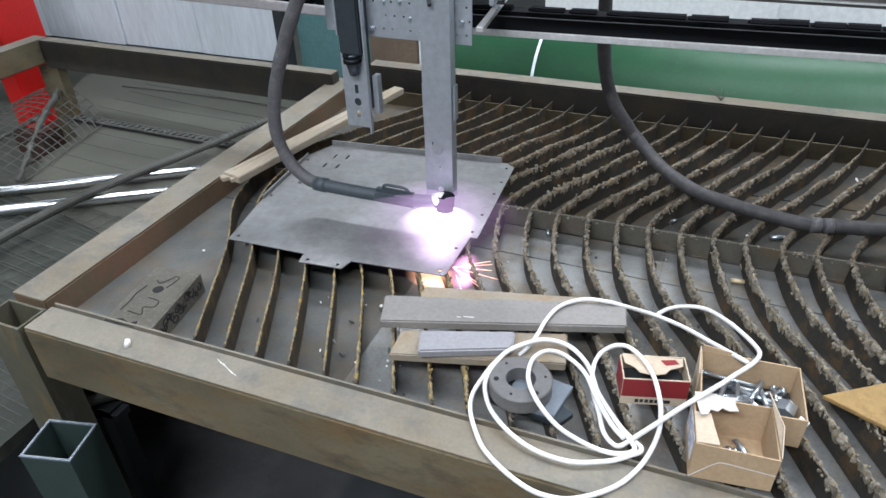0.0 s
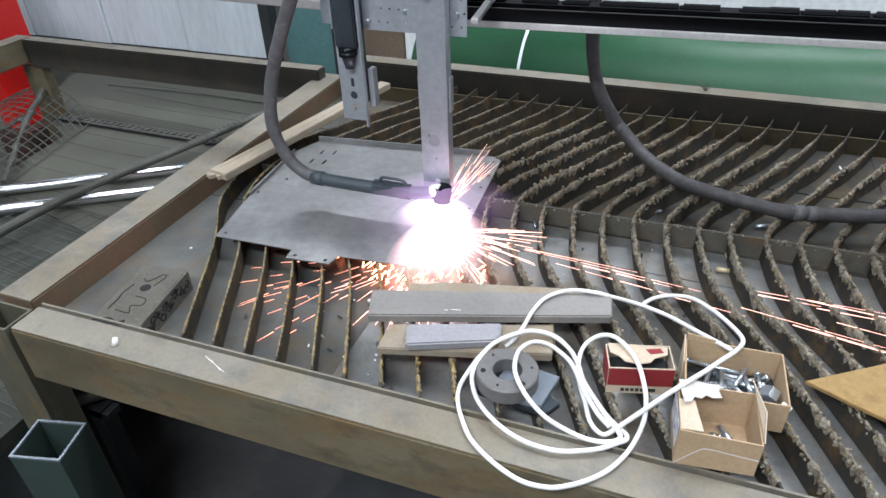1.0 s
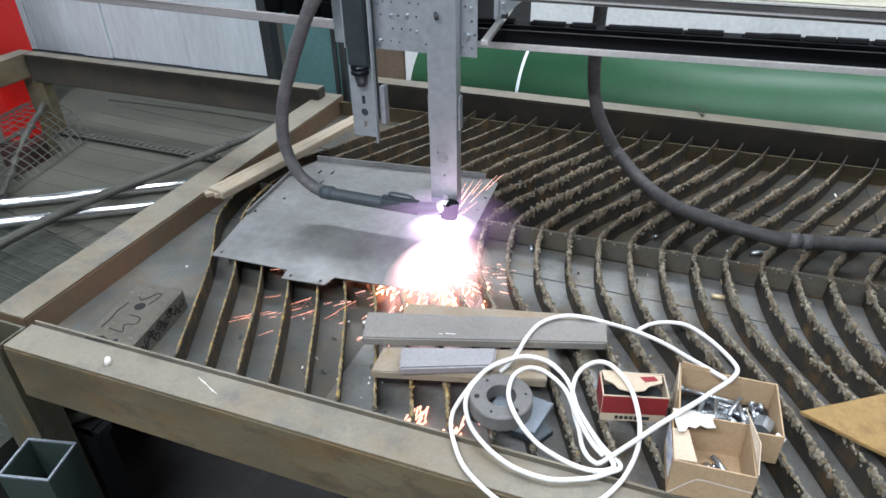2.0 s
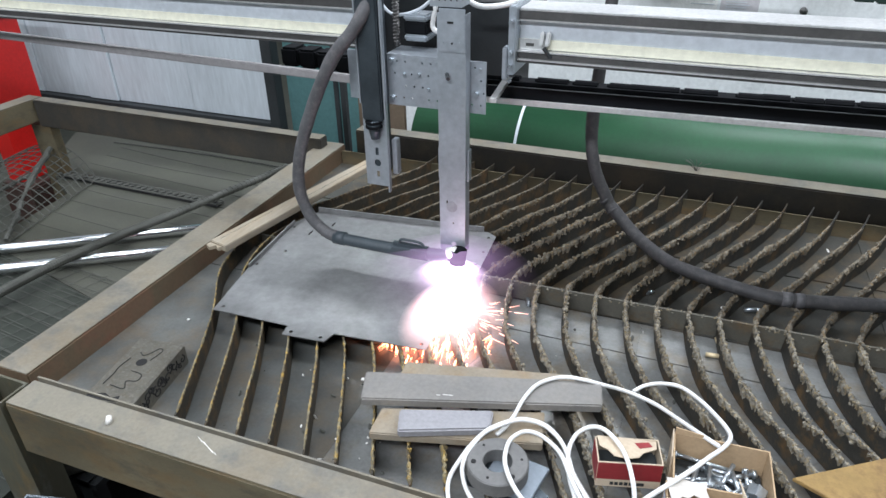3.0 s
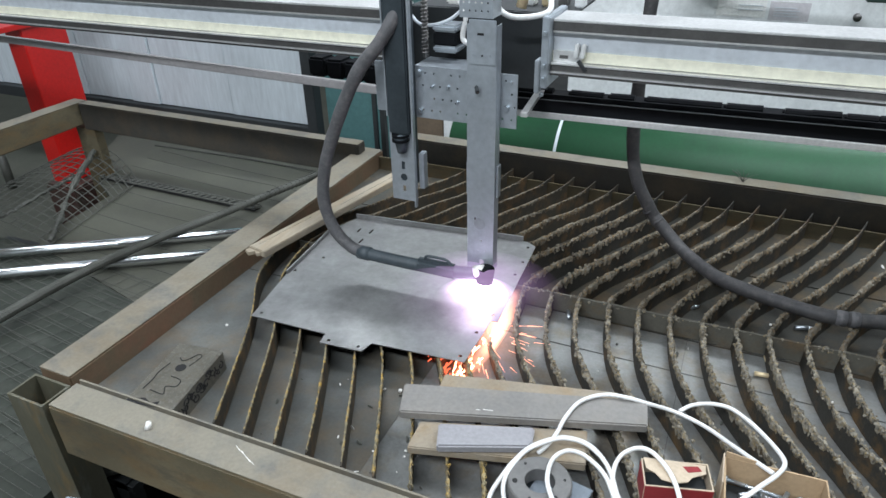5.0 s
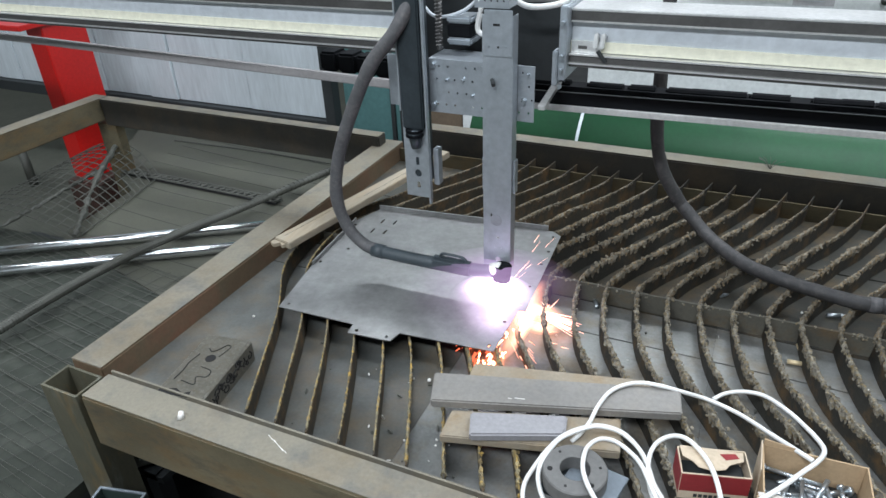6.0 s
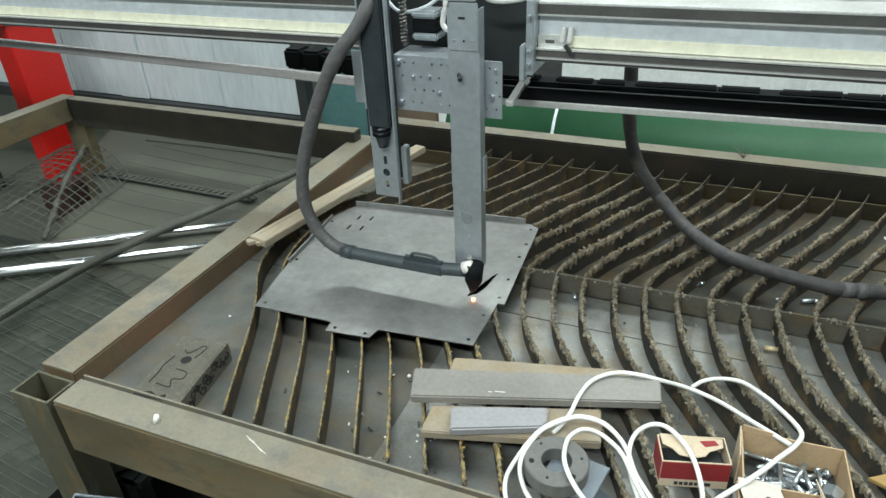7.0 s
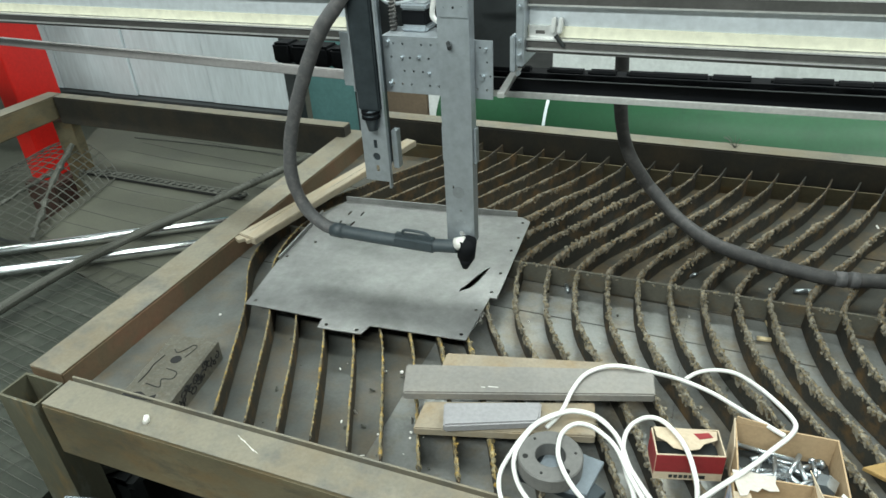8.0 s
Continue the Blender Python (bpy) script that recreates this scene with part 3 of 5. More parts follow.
part("split", turn_bm(box_bm(-0.012, -0.0114, 0.02, 0.20, 0.0188, 0.0194), pose(-0.974, 1.113, 0.824, 0.4, 0, -12.5)), M_DARKBROWN, timber, "dark drying crack")
part("split", turn_bm(box_bm(0.006, 0.0065, 0.30, 0.60, 0.0188, 0.0194), pose(-0.974, 1.113, 0.824, 0.4, 0, -12.1)), M_DARKBROWN, timber, "dark drying crack")

# engraved tube offcut
off = thing("tube_offcut", "dark steel tube offcut engraved with scrolls and a hole", "metal offcut")
OM = Matrix.Translation((-0.866, 0.699, 0.7475)) @ pose(0, 0, 0, 0, 0, 9.0)


def offcut():
    bm = bmesh.new()
    w, ln, h, t = 0.053, 0.092, 0.049, 0.004
    prof = [(-w, 0), (-w, h - 0.004), (-w + 0.004, h), (w - 0.004, h), (w, h - 0.004), (w, 0), (w - t, 0), (w - t, h - t), (-w + t, h - t), (-w + t, 0)]
    rings = [[bm.verts.new((x, y, z)) for x, z in prof] for y in (-ln, ln)]
    n = len(prof)
    for k in range(n):
        bm.faces.new((rings[0][k], rings[0][(k + 1) % n], rings[1][(k + 1) % n], rings[1][k]))
    bmesh.ops.recalc_face_normals(bm, faces=bm.faces)
    return turn_bm(bm, OM)


part("channel", offcut(), mat("dark_offcut_steel", (0.180, 0.171, 0.142), 0.34, 0.45, 0.75, 30, 180, 0.2, (0.15, 0.13, 0.095), 0.40, 0.12, (0.28, 0.26, 0.22)), off)
# Hole and torn end are flat near-black pieces, their shade put in by colour.
part("hole", turn_bm(cyl_bm((0.0, 0.022, 0.0475), (0.0, 0.022, 0.0497), 0.011, seg=18), OM), M_HOLE, off)
part("torn_end", turn_bm(slab_bm([(-0.05, -0.0905), (-0.045, -0.079), (-0.015, -0.072), (0.005, -0.082), (0.018, -0.074), (0.022, -0.0905)], 0.0475, 0.0497), OM), M_HOLE, off)


def scrolls(seed, flat):
    bm = bmesh.new()
    rnd = random.Random(seed)
    if flat:
        lines = [[(-0.036, -0.05), (-0.034, -0.02), (-0.036, 0.0), (-0.03, 0.03)], [(-0.02, -0.05), (0.012, -0.055), (0.004, -0.035), (0.024, -0.03), (0.022, -0.012), (-0.004, -0.005)],
                 [(-0.02, 0.05), (-0.008, 0.042), (0.004, 0.055), (0.012, 0.068), (0.022, 0.062), (0.014, 0.03)]]
        for ln in lines:
            tube_bm(smooth_line([OM @ Vector((x, y, 0.0493)) for x, y in ln], 5), 0.0011, 5, bm=bm)
    else:
        y = -0.082
        while y < 0.080:
            r = rnd.uniform(0.006, 0.012)
            zc = rnd.uniform(0.013, 0.036)
            a0, sp = rnd.uniform(0, 6.28), rnd.choice((-1, 1))
            pts = [OM @ Vector((0.0534, y + r * (1 - k / 11) * math.cos(a0 + sp * k * 0.75), zc + r * (1 - k / 11) * math.sin(a0 + sp * k * 0.75))) for k in range(9)]
            tube_bm(smooth_line(pts, 3), 0.0015, 5, bm=bm)
            y += rnd.uniform(0.006, 0.011)
    return bm


part("engraving", scrolls(1, True), M_HOLE, off)
tagged(part("scrollwork", scrolls(4, False), M_HOLE, off, "dark cut scrollwork"), kind="stuff")


# boxes of bolts
def carton_bm(w, d, h, t, lift=(0, 0, 0, 0)):
    """An open-topped carton; lift raises its four top corners."""
    bm = bmesh.new()
    out = [(-w / 2, -d / 2), (w / 2, -d / 2), (w / 2, d / 2), (-w / 2, d / 2)]
    inn = [(x - math.copysign(t, x), y - math.copysign(t, y)) for x, y in out]
    low = [bm.verts.new((x, y, 0)) for x, y in out]
    ot = [bm.verts.new((x, y, h + u)) for (x, y), u in zip(out, lift)]
    it = [bm.verts.new((x, y, h + u)) for (x, y), u in zip(inn, lift)]
    ib = [bm.verts.new((x, y, t)) for x, y in inn]
    for a, b in ((low, ot), (ot, it), (it, ib)):
        for k in range(4):
            bm.faces.new((a[k], a[(k + 1) % 4], b[(k + 1) % 4], b[k]))
    bm.faces.new(low[::-1])
    bm.faces.new(ib)
    bmesh.ops.recalc_face_normals(bm, faces=bm.faces)
    return bm


def sheet_quad(c, t):
    """A stiff flap between four corners, t thick."""
    bm = bmesh.new()
    c = [Vector(p) for p in c]
    nrm = (c[1] - c[0]).cross(c[3] - c[0]).normalized() * t
    a = [bm.verts.new(p) for p in c]
    b = [bm.verts.new(p + nrm) for p in c]
    bm.faces.new(a[::-1])
    bm.faces.new(b)
    for k in range(len(c)):
        j = (k + 1) % len(c)
        bm.faces.new((a[k], a[j], b[j], b[k]))
    bmesh.ops.recalc_face_normals(bm, faces=bm.faces)
    return bm


def bolt_bm(at, direction, length, r):
    bm = bmesh.new()
    a = Vector(at)
    d = Vector(direction).normalized()
    cyl_bm(a, a + d * length, r, seg=8, bm=bm)
    cyl_bm(a - d * r * 1.3, a, r * 1.9, seg=6, bm=bm)
    return bm


def bolts(c, m, w, d, z, count, long, seed):
    rnd = random.Random(seed)
    for k in range(count):
        a = rnd.uniform(0, 6.28)
        ln = long * rnd.uniform(0.6, 1.0)
        p = Vector((rnd.uniform(-w, w) - math.cos(a) * ln / 2, rnd.uniform(-d, d) - math.sin(a) * ln / 2, z + rnd.uniform(0, 0.008)))
        p.x, p.y = max(-w * 1.15, min(w * 1.15, p.x)), max(-d * 1.15, min(d * 1.15, p.y))
        q = Vector((rnd.uniform(-w, w), rnd.uniform(-d, d), p.z + rnd.uniform(-0.002, 0.012)))
        dr = (q - p).normalized()
        bm = bolt_bm(p, dr, min(ln, (q - p).length), rnd.uniform(0.0028, 0.004))
        tagged(part("bolt", turn_bm(bm, m), M_ZINC, None, "", True), "zinc-plated steel bolt lying in a carton", "bolt", "loose bolts")


RB = pose(0.081, 0.765, 0.8045, 0, 0, 16) @ Matrix.Scale(1.06, 4)
red = thing("red_carton", "red and white printed cardboard carton, torn open", "carton")
part("body", turn_bm(carton_bm(0.094, 0.046, 0.050, 0.0018, (0, 0, 0.004, 0.004)), RB), M_CARDIN, red)
part("red_print", turn_bm(box_bm(-0.0465, 0.0465, -0.0238, -0.0232, 0.016, 0.049), RB), M_RED, red)
part("red_side", turn_bm(box_bm(-0.0478, -0.0472, -0.022, 0.022, 0.010, 0.050), RB), M_RED, red)
tongue = [(-0.044, 0.023), (0.044, 0.023), (0.041, 0.004), (0.020, -0.006), (0.012, -0.016), (-0.006, -0.021), (-0.024, -0.017), (-0.031, -0.006), (-0.043, 0.002)]
part("flap", turn_bm(slab_bm(tongue, 0.0, 0.0014), RB @ pose(0, 0, 0.0545, -4, 3, 0)), M_CARDIN, red, "pale torn lid tongue")
part("torn_patch", turn_bm(slab_bm([(0.016, 0.002), (0.036, 0.008), (0.032, 0.017), (0.010, 0.013)], 0.0016, 0.0020), RB @ pose(0, 0, 0.0545, -4, 3, 0)), M_RED, red, "scrap of red print")
for i, (u, wd) in enumerate(((-0.026, 0.005), (-0.019, 0.005), (-0.012, 0.005), (-0.005, 0.005), (0.002, 0.004), (0.013, 0.011))):
    part("print_bar", turn_bm(box_bm(u, u + wd, -0.0240, -0.0234, 0.0045, 0.0105), RB), M_DARK, red)
# A plain dark block takes up the inside.
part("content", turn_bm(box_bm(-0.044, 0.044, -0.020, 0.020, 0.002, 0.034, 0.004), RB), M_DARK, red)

C2 = pose(0.219, 0.776, 0.8045, 0, 0, 4.3) @ Matrix.Scale(1.06, 4)
c2 = thing("bolt_carton", "open brown cardboard carton holding long zinc bolts", "carton", "bolt cartons")
part("body", turn_bm(carton_bm(0.135, 0.098, 0.052, 0.0022, (-0.004, 0, 0.006, 0.008)), C2), M_CARD, c2)
part("raised_edge", turn_bm(sheet_quad([(-0.066, 0.049, 0.058), (-0.02, 0.049, 0.055), (-0.022, 0.050, 0.063), (-0.066, 0.050, 0.070)], 0.002), C2), M_CARD, c2)
part("corner_flap", turn_bm(sheet_quad([(-0.0675, 0.047, 0.0), (-0.0675, 0.0, 0.0), (-0.0680, 0.006, 0.052), (-0.0680, 0.047, 0.068)], 0.0018), C2), M_CARDIN, c2)
bolts(c2, C2, 0.05, 0.034, 0.008, 16, 0.09, 3)
bolts(c2, C2, 0.05, 0.034, 0.020, 12, 0.10, 8)
# A thin dark slab lies under the bolts.
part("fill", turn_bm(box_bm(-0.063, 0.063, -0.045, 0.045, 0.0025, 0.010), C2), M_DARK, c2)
tagged(part("hex_nut", turn_bm(cyl_bm((0.045, -0.02, 0.028), (0.052, -0.004, 0.032), 0.014, seg=6), C2), M_ZINC), "large zinc hexagon nut in a carton", "nut")

C1 = pose(0.198, 0.674, 0.8045, 0, 0, 7) @ Matrix.Scale(1.07, 4)
c1 = thing("bolt_carton", "torn brown cardboard carton with flaps and a few bolts", "carton", "bolt cartons")
part("body", turn_bm(carton_bm(0.100, 0.082, 0.062, 0.0022, (0.002, -0.004, 0.004, 0.004)), C1), M_CARD, c1)
part("torn_paper", turn_bm(slab_bm([(-0.050, 0.040), (-0.030, 0.042), (-0.012, 0.040), (0.003, 0.042), (0.001, 0.030), (0.004, 0.019), (-0.008, 0.016), (-0.016, 0.019), (-0.022, 0.012),
                                     (-0.031, 0.013), (-0.035, 0.004), (-0.044, 0.001), (-0.047, 0.016)], 0.0, 0.0012), C1 @ pose(0, 0, 0.0695, 2, 2, 0)), M_PAPER, c1, "torn white paper label")
part("paper_strip", turn_bm(sheet_quad([(-0.050, 0.012, 0.066), (-0.030, 0.012, 0.067), (-0.022, -0.039, 0.066), (-0.049, -0.039, 0.065)], 0.0014), C1), M_CARDIN, c1)
part("side_flap", turn_bm(sheet_quad([(0.050, -0.038, 0.060), (0.050, 0.040, 0.066), (0.040, 0.046, 0.088), (0.052, -0.006, 0.082)], 0.0016), C1), M_CARDIN, c1)
part("blue_print", turn_bm(box_bm(-0.0508, -0.0502, -0.030, 0.034, 0.018, 0.058), C1), mat("blue_print", (0.33, 0.38, 0.55), 0.7, 0, 0.8, 30, 120, 0.1, (0.7, 0.69, 0.66), 0.5, 0.08), c1)
part("torn_edge", turn_bm(tube_bm(smooth_line([(-0.049, -0.0415, 0.002), (-0.025, -0.0415, 0.030), (-0.014, -0.0415, 0.037), (0.015, -0.0415, 0.034), (0.049, -0.0415, 0.030)], 4), 0.0008, 5), C1), M_PAPER, c1)
bolts(c1, C1, 0.032, 0.024, 0.006, 7, 0.05, 21)
bolts(c1, C1, 0.03, 0.02, 0.012, 3, 0.05, 23)

rw = thing("rusty_plate", "rust-yellow triangular steel plate lying on the slats", "metal plate")
part("plate", slab_bm([(0.331, 0.846), (0.667, 1.073), (0.821, 0.641), (0.410, 0.810)], 0.8045, 0.8115, 0.001), M_RUSTPL, rw)

# the white cable
wc = thing("white_cable", "loosely coiled white round cable over the table edge", "cable")
WC = [(-0.132, 0.753, 0.828), (-0.121, 0.769, 0.836), (-0.112, 0.790, 0.846), (-0.108, 0.829, 0.847), (-0.098, 0.870, 0.847), (-0.079, 0.897, 0.847), (-0.052, 0.915, 0.847), (-0.017, 0.920, 0.847), (0.012, 0.929, 0.838), (0.061, 0.952, 0.815), (0.112, 0.930, 0.82), (0.157, 0.873, 0.846), (0.189, 0.828, 0.868), (0.211, 0.808, 0.874)]
WC2 = [(0.069, 0.964, 0.809), (0.088, 0.987, 0.81), (0.117, 1.001, 0.812), (0.150, 0.993, 0.82), (0.182, 0.948, 0.838), (0.207, 0.897, 0.856), (0.224, 0.856, 0.868), (0.227, 0.833, 0.872), (0.216, 0.805, 0.876), (0.196, 0.773, 0.88), (0.174, 0.737, 0.884), (0.152, 0.704, 0.888), (0.125, 0.682, 0.872), (0.103, 0.668, 0.852), (0.080, 0.655, 0.83), (0.066, 0.646, 0.818), (0.053, 0.636, 0.812), (0.039, 0.641, 0.812), (0.026, 0.658, 0.812), (0.015, 0.687, 0.814), (0.003, 0.710, 0.818), (-0.006, 0.732, 0.825), (-0.010, 0.756, 0.832), (-0.009, 0.773, 0.84), (-0.001, 0.786, 0.85), (0.017, 0.793, 0.862), (0.039, 0.786, 0.87), (0.064, 0.764, 0.87), (0.082, 0.736, 0.868), (0.096, 0.705, 0.856), (0.102, 0.689, 0.838), (0.103, 0.670, 0.822), (0.096, 0.639, 0.812), (0.085, 0.610, 0.808), (0.066, 0.578, 0.806), (0.040, 0.551, 0.806), (0.010, 0.531, 0.806), (-0.012, 0.524, 0.806), (-0.040, 0.523, 0.806), (-0.070, 0.532, 0.806), (-0.105, 0.550, 0.806), (-0.134, 0.572, 0.806), (-0.157, 0.602, 0.807), (-0.173, 0.630, 0.81), (-0.178, 0.654, 0.816), (-0.173, 0.675, 0.826), (-0.163, 0.704, 0.838)]
WC3 = [(-0.163, 0.704, 0.838), (-0.150, 0.737, 0.842), (-0.134, 0.764, 0.84), (-0.111, 0.788, 0.838), (-0.094, 0.798, 0.836), (-0.071, 0.803, 0.832), (-0.050, 0.799, 0.828), (-0.028, 0.782, 0.824), (-0.011, 0.758, 0.82), (0.001, 0.734, 0.816), (0.024, 0.705, 0.812), (0.051, 0.672, 0.812), (0.074, 0.650, 0.815), (0.083, 0.640, 0.818), (0.083, 0.631, 0.818), (0.070, 0.622, 0.815), (0.053, 0.610, 0.812), (0.027, 0.598, 0.81), (0.001, 0.588, 0.81), (-0.023, 0.585, 0.81), (-0.052, 0.587, 0.81), (-0.080, 0.594, 0.812), (-0.111, 0.609, 0.815), (-0.137, 0.629, 0.818), (-0.152, 0.645, 0.828), (-0.159, 0.660, 0.842), (-0.158, 0.684, 0.85), (-0.148, 0.726, 0.85), (-0.131, 0.754, 0.848), (-0.109, 0.778, 0.846), (-0.092, 0.788, 0.844), (-0.069, 0.793, 0.84), (-0.049, 0.789, 0.836), (-0.026, 0.773, 0.832), (-0.009, 0.749, 0.828), (0.005, 0.721, 0.824), (0.028, 0.691, 0.821), (0.053, 0.660, 0.82), (0.071, 0.640, 0.821), (0.075, 0.630, 0.82), (0.066, 0.622, 0.818), (0.047, 0.617, 0.816), (0.023, 0.617, 0.816), (-0.007, 0.623, 0.818), (-0.034, 0.625, 0.83), (-0.057, 0.631, 0.846), (-0.075, 0.643, 0.857), (-0.091, 0.667, 0.858), (-0.099, 0.690, 0.858), (-0.101, 0.722, 0.856), (-0.092, 0.750, 0.85), (-0.077, 0.765, 0.844), (-0.054, 0.768, 0.836), (-0.021, 0.748, 0.83), (0.007, 0.703, 0.826), (0.037, 0.662, 0.824), (0.058, 0.642, 0.824)]
part("strand", tube_bm(smooth_line(WC, 8), 0.0037, 10), M_WHITE, wc, "", True)
part("strand", tube_bm(smooth_line(WC2, 5), 0.0037, 10), M_WHITE, wc, "", True)
part("strand", tube_bm(smooth_line(WC3, 5), 0.0037, 10), M_WHITE, wc, "", True)
part("strand", tube_bm(smooth_line([(0.285, 0.741, 0.852), (0.291, 0.737, 0.851), (0.297, 0.734, 0.850)], 4), 0.0036, 8), M_WHITE, wc, "", True)

# the heavy hose over the slats
hz = thing("gas_hose", "thick dark grey rubber hose hanging to the slats", "hose")
JOINT = Vector((-0.075, 1.541, 0.900))
hung = part("hanging_length", tube_bm(smooth_line([(-0.174, 1.51, 1.755), (-0.167, 1.51, 1.407), (-0.163, 1.51, 1.223), (-0.153, 1.512, 1.079), (-0.127, 1.521, 0.985), tuple(JOINT), (-0.060, 1.537, 0.886)], 10), 0.0155, 14, 0.08), M_HOSED, hz, "", True)
part("lying_length", tube_bm(smooth_line([(-0.092, 1.538, 0.918), tuple(JOINT), (0.001, 1.515, 0.838), (0.084, 1.444, 0.822), (0.168, 1.403, 0.820), (0.268, 1.373, 0.820), (0.331, 1.365, 0.820), (0.423, 1.382, 0.820), (0.598, 1.422, 0.820), (0.961, 1.456, 0.82)], 10), 0.0157, 14, 0.08), M_HOSED, hz, "", True)
for at, way in (((0.335, 1.3655, 0.820), (0.06, 0.004, 0)), ((0.362, 1.369, 0.820), (0.05, 0.008, 0))):
    a = Vector(at)
    part("tape_band", cyl_bm(a, a + Vector(way) * 0.35, 0.0172, seg=14), M_HOSE, hz, "worn grey tape wound round the hose", True)

# small litter
tagged(part("collar", cyl_bm((-0.799, 0.564, 0.8005), (-0.797, 0.567, 0.814), 0.0064, 0.0045, seg=12), M_CERAM, None, "", True), "small white ceramic torch collar on the rail", "collar")
for (x, y, z, a, ln, m_, nm, lab) in ((0.219, 1.200, 0.7535, 85, 0.046, M_BRASS, "nozzle", "spent brass torch nozzle lying in the pan"), (0.222, 1.243, 0.7535, -22, 0.046, M_BRASS, "nozzle", "spent brass torch nozzle lying in the pan"),
                                      (-0.208, 1.262, 0.7535, -20, 0.040, M_ZINC, "nozzle", "dusty spent torch nozzle in the pan"), (0.293, 1.405, 0.7535, 72, 0.042, M_ZINC, "nozzle", "dusty spent torch nozzle in the pan"),
                                      (0.055, 1.395, 0.7535, 50, 0.036, M_ZINC, "nozzle", "dusty spent torch nozzle in the pan")):
    d = Vector((math.sin(radians(a)), math.cos(radians(a)), 0)) * ln / 2
    c = Vector((x, y, z))
    bm = cyl_bm(c - d, c + d * 0.3, 0.0050, seg=10)
    cyl_bm(c + d * 0.3, c + d, 0.0050, 0.0022, seg=10, bm=bm)
    tagged(part(nm, bm, m_, None, "", True), lab, "nozzle", "spent nozzles")


def litter(count, seed):
    rnd = random.Random(seed)
    bm = bmesh.new()
    for k in range(count):
        x, y = rnd.uniform(-0.95, 0.75), rnd.uniform(0.63, 1.9)
        if rnd.random() < 0.3:
            x, y = rnd.uniform(-0.7, -0.3), rnd.uniform(0.63, 0.88)
        r = rnd.uniform(0.0012, 0.0042)
        lump(bm, r, Matrix.Translation((x, y, 0.7490 + r * 0.5)) @ pose(0, 0, 0, rnd.uniform(0, 360), rnd.uniform(0, 360), 0) @ Matrix.Diagonal((1, rnd.uniform(0.5, 2.6), rnd.uniform(0.3, 1), 1)))
    return bm


tagged(part("metal_crumbs", litter(70, 9), M_MESH), "grey slag crumbs scattered over the pan", "slag", "", "stuff")
tagged(part("bright_crumbs", litter(60, 12), M_CERAM), "pale flecks of cut metal in the pan", "slag", "", "stuff")
bm = bmesh.new()
for k in range(7):
    x, y = -0.622 + 0.008 * k, 0.6035 - 0.0035 * k
    bmesh.ops.create_icosphere(bm, subdivisions=1, radius=0.003, matrix=Matrix.Translation((x, y - 0.012 + 0.004 * noise.noise((k * 1.9, 0, 0)), 0.8005)) @ pose(0, 0, 0, 0, 0, -26) @ Matrix.Diagonal((1.7, 0.2 + 0.12 * (k % 3), 0.15, 1)))
tagged(part("paint_flecks", bm, M_CERAM), "row of white paint flecks on the rail", "paint", "", "stuff")
bm = bmesh.new()
rnd = random.Random(6)
for k in range(9):
    a = rnd.uniform(0, 6.28)
    base = Vector((0.120, 1.93, 0.862))
    tip = base + Vector((math.cos(a) * 0.035, math.sin(a) * 0.01, rnd.uniform(0.005, 0.04)))
    tube_bm(smooth_line([base, base.lerp(tip, 0.5) + Vector((0, 0, 0.006)), tip], 3), 0.0008, 4, bm=bm)
tagged(part("wire_tuft", bm, M_MESH), "small tuft of thin wire on the rail", "wire")

# ---------------------------------------------------------------- side table to the west
west = thing("side_table", "dusty steel frame of a lower neighbouring table", "table")
wb = part("back_rail", box_bm(-2.44, -1.098, 1.828, 1.878, 0.731, 0.842, 0.004), M_DARKBROWN, west)
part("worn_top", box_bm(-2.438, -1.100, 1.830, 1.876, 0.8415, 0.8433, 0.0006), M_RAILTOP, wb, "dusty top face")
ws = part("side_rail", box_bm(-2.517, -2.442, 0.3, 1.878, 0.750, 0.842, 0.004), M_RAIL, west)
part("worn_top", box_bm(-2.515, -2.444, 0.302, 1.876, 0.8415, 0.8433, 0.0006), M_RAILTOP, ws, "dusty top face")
part("leg", box_bm(-2.50, -2.395, 1.835, 1.875, 0.0, 0.731), M_RAIL, west)
part("leg", box_bm(-2.51, -2.41, 0.32, 0.38, 0.0, 0.750), M_RAIL, west)
part("bed", slab_bm([(-1.15, 2.44), (-2.79, 2.62), (-2.80, 2.27), (-2.60, 1.92), (-2.253, 1.71), (-2.205, 1.381), (-2.158, 1.30), (-1.15, 1.067)], 0.47, 0.505, 0.0), M_BED, west)
# The front part of the bed is darker and greener.
part("bed_front", slab_bm([(-1.15, 0.26), (-1.15, 1.065), (-2.158, 1.298), (-2.626, 1.275), (-2.70, 0.26)], 0.47, 0.503, 0.0), mat("dark_green_bed", (0.032, 0.038, 0.028), 0.7, 0.1, 0.7, 5, 140, 0.2, (0.06, 0.065, 0.052), 0.4, 0.14), west)
part("side_skirt", sheet_quad([(-2.50, 1.94, 0.47), (-2.253, 1.71, 0.47), (-2.253, 1.71, 0.02), (-2.50, 1.94, 0.02)], 0.003), M_DARKBROWN, west)
for y in (0.5, 1.3, 2.1):
    part("bearer", box_bm(-2.40, -1.15, y, y + 0.05, 0.0, 0.47), M_DARK, west)


rnd = random.Random(31)
mesh1 = thing("wire_mesh", "dusty welded wire mesh sheets spread on the bed", "wire mesh")
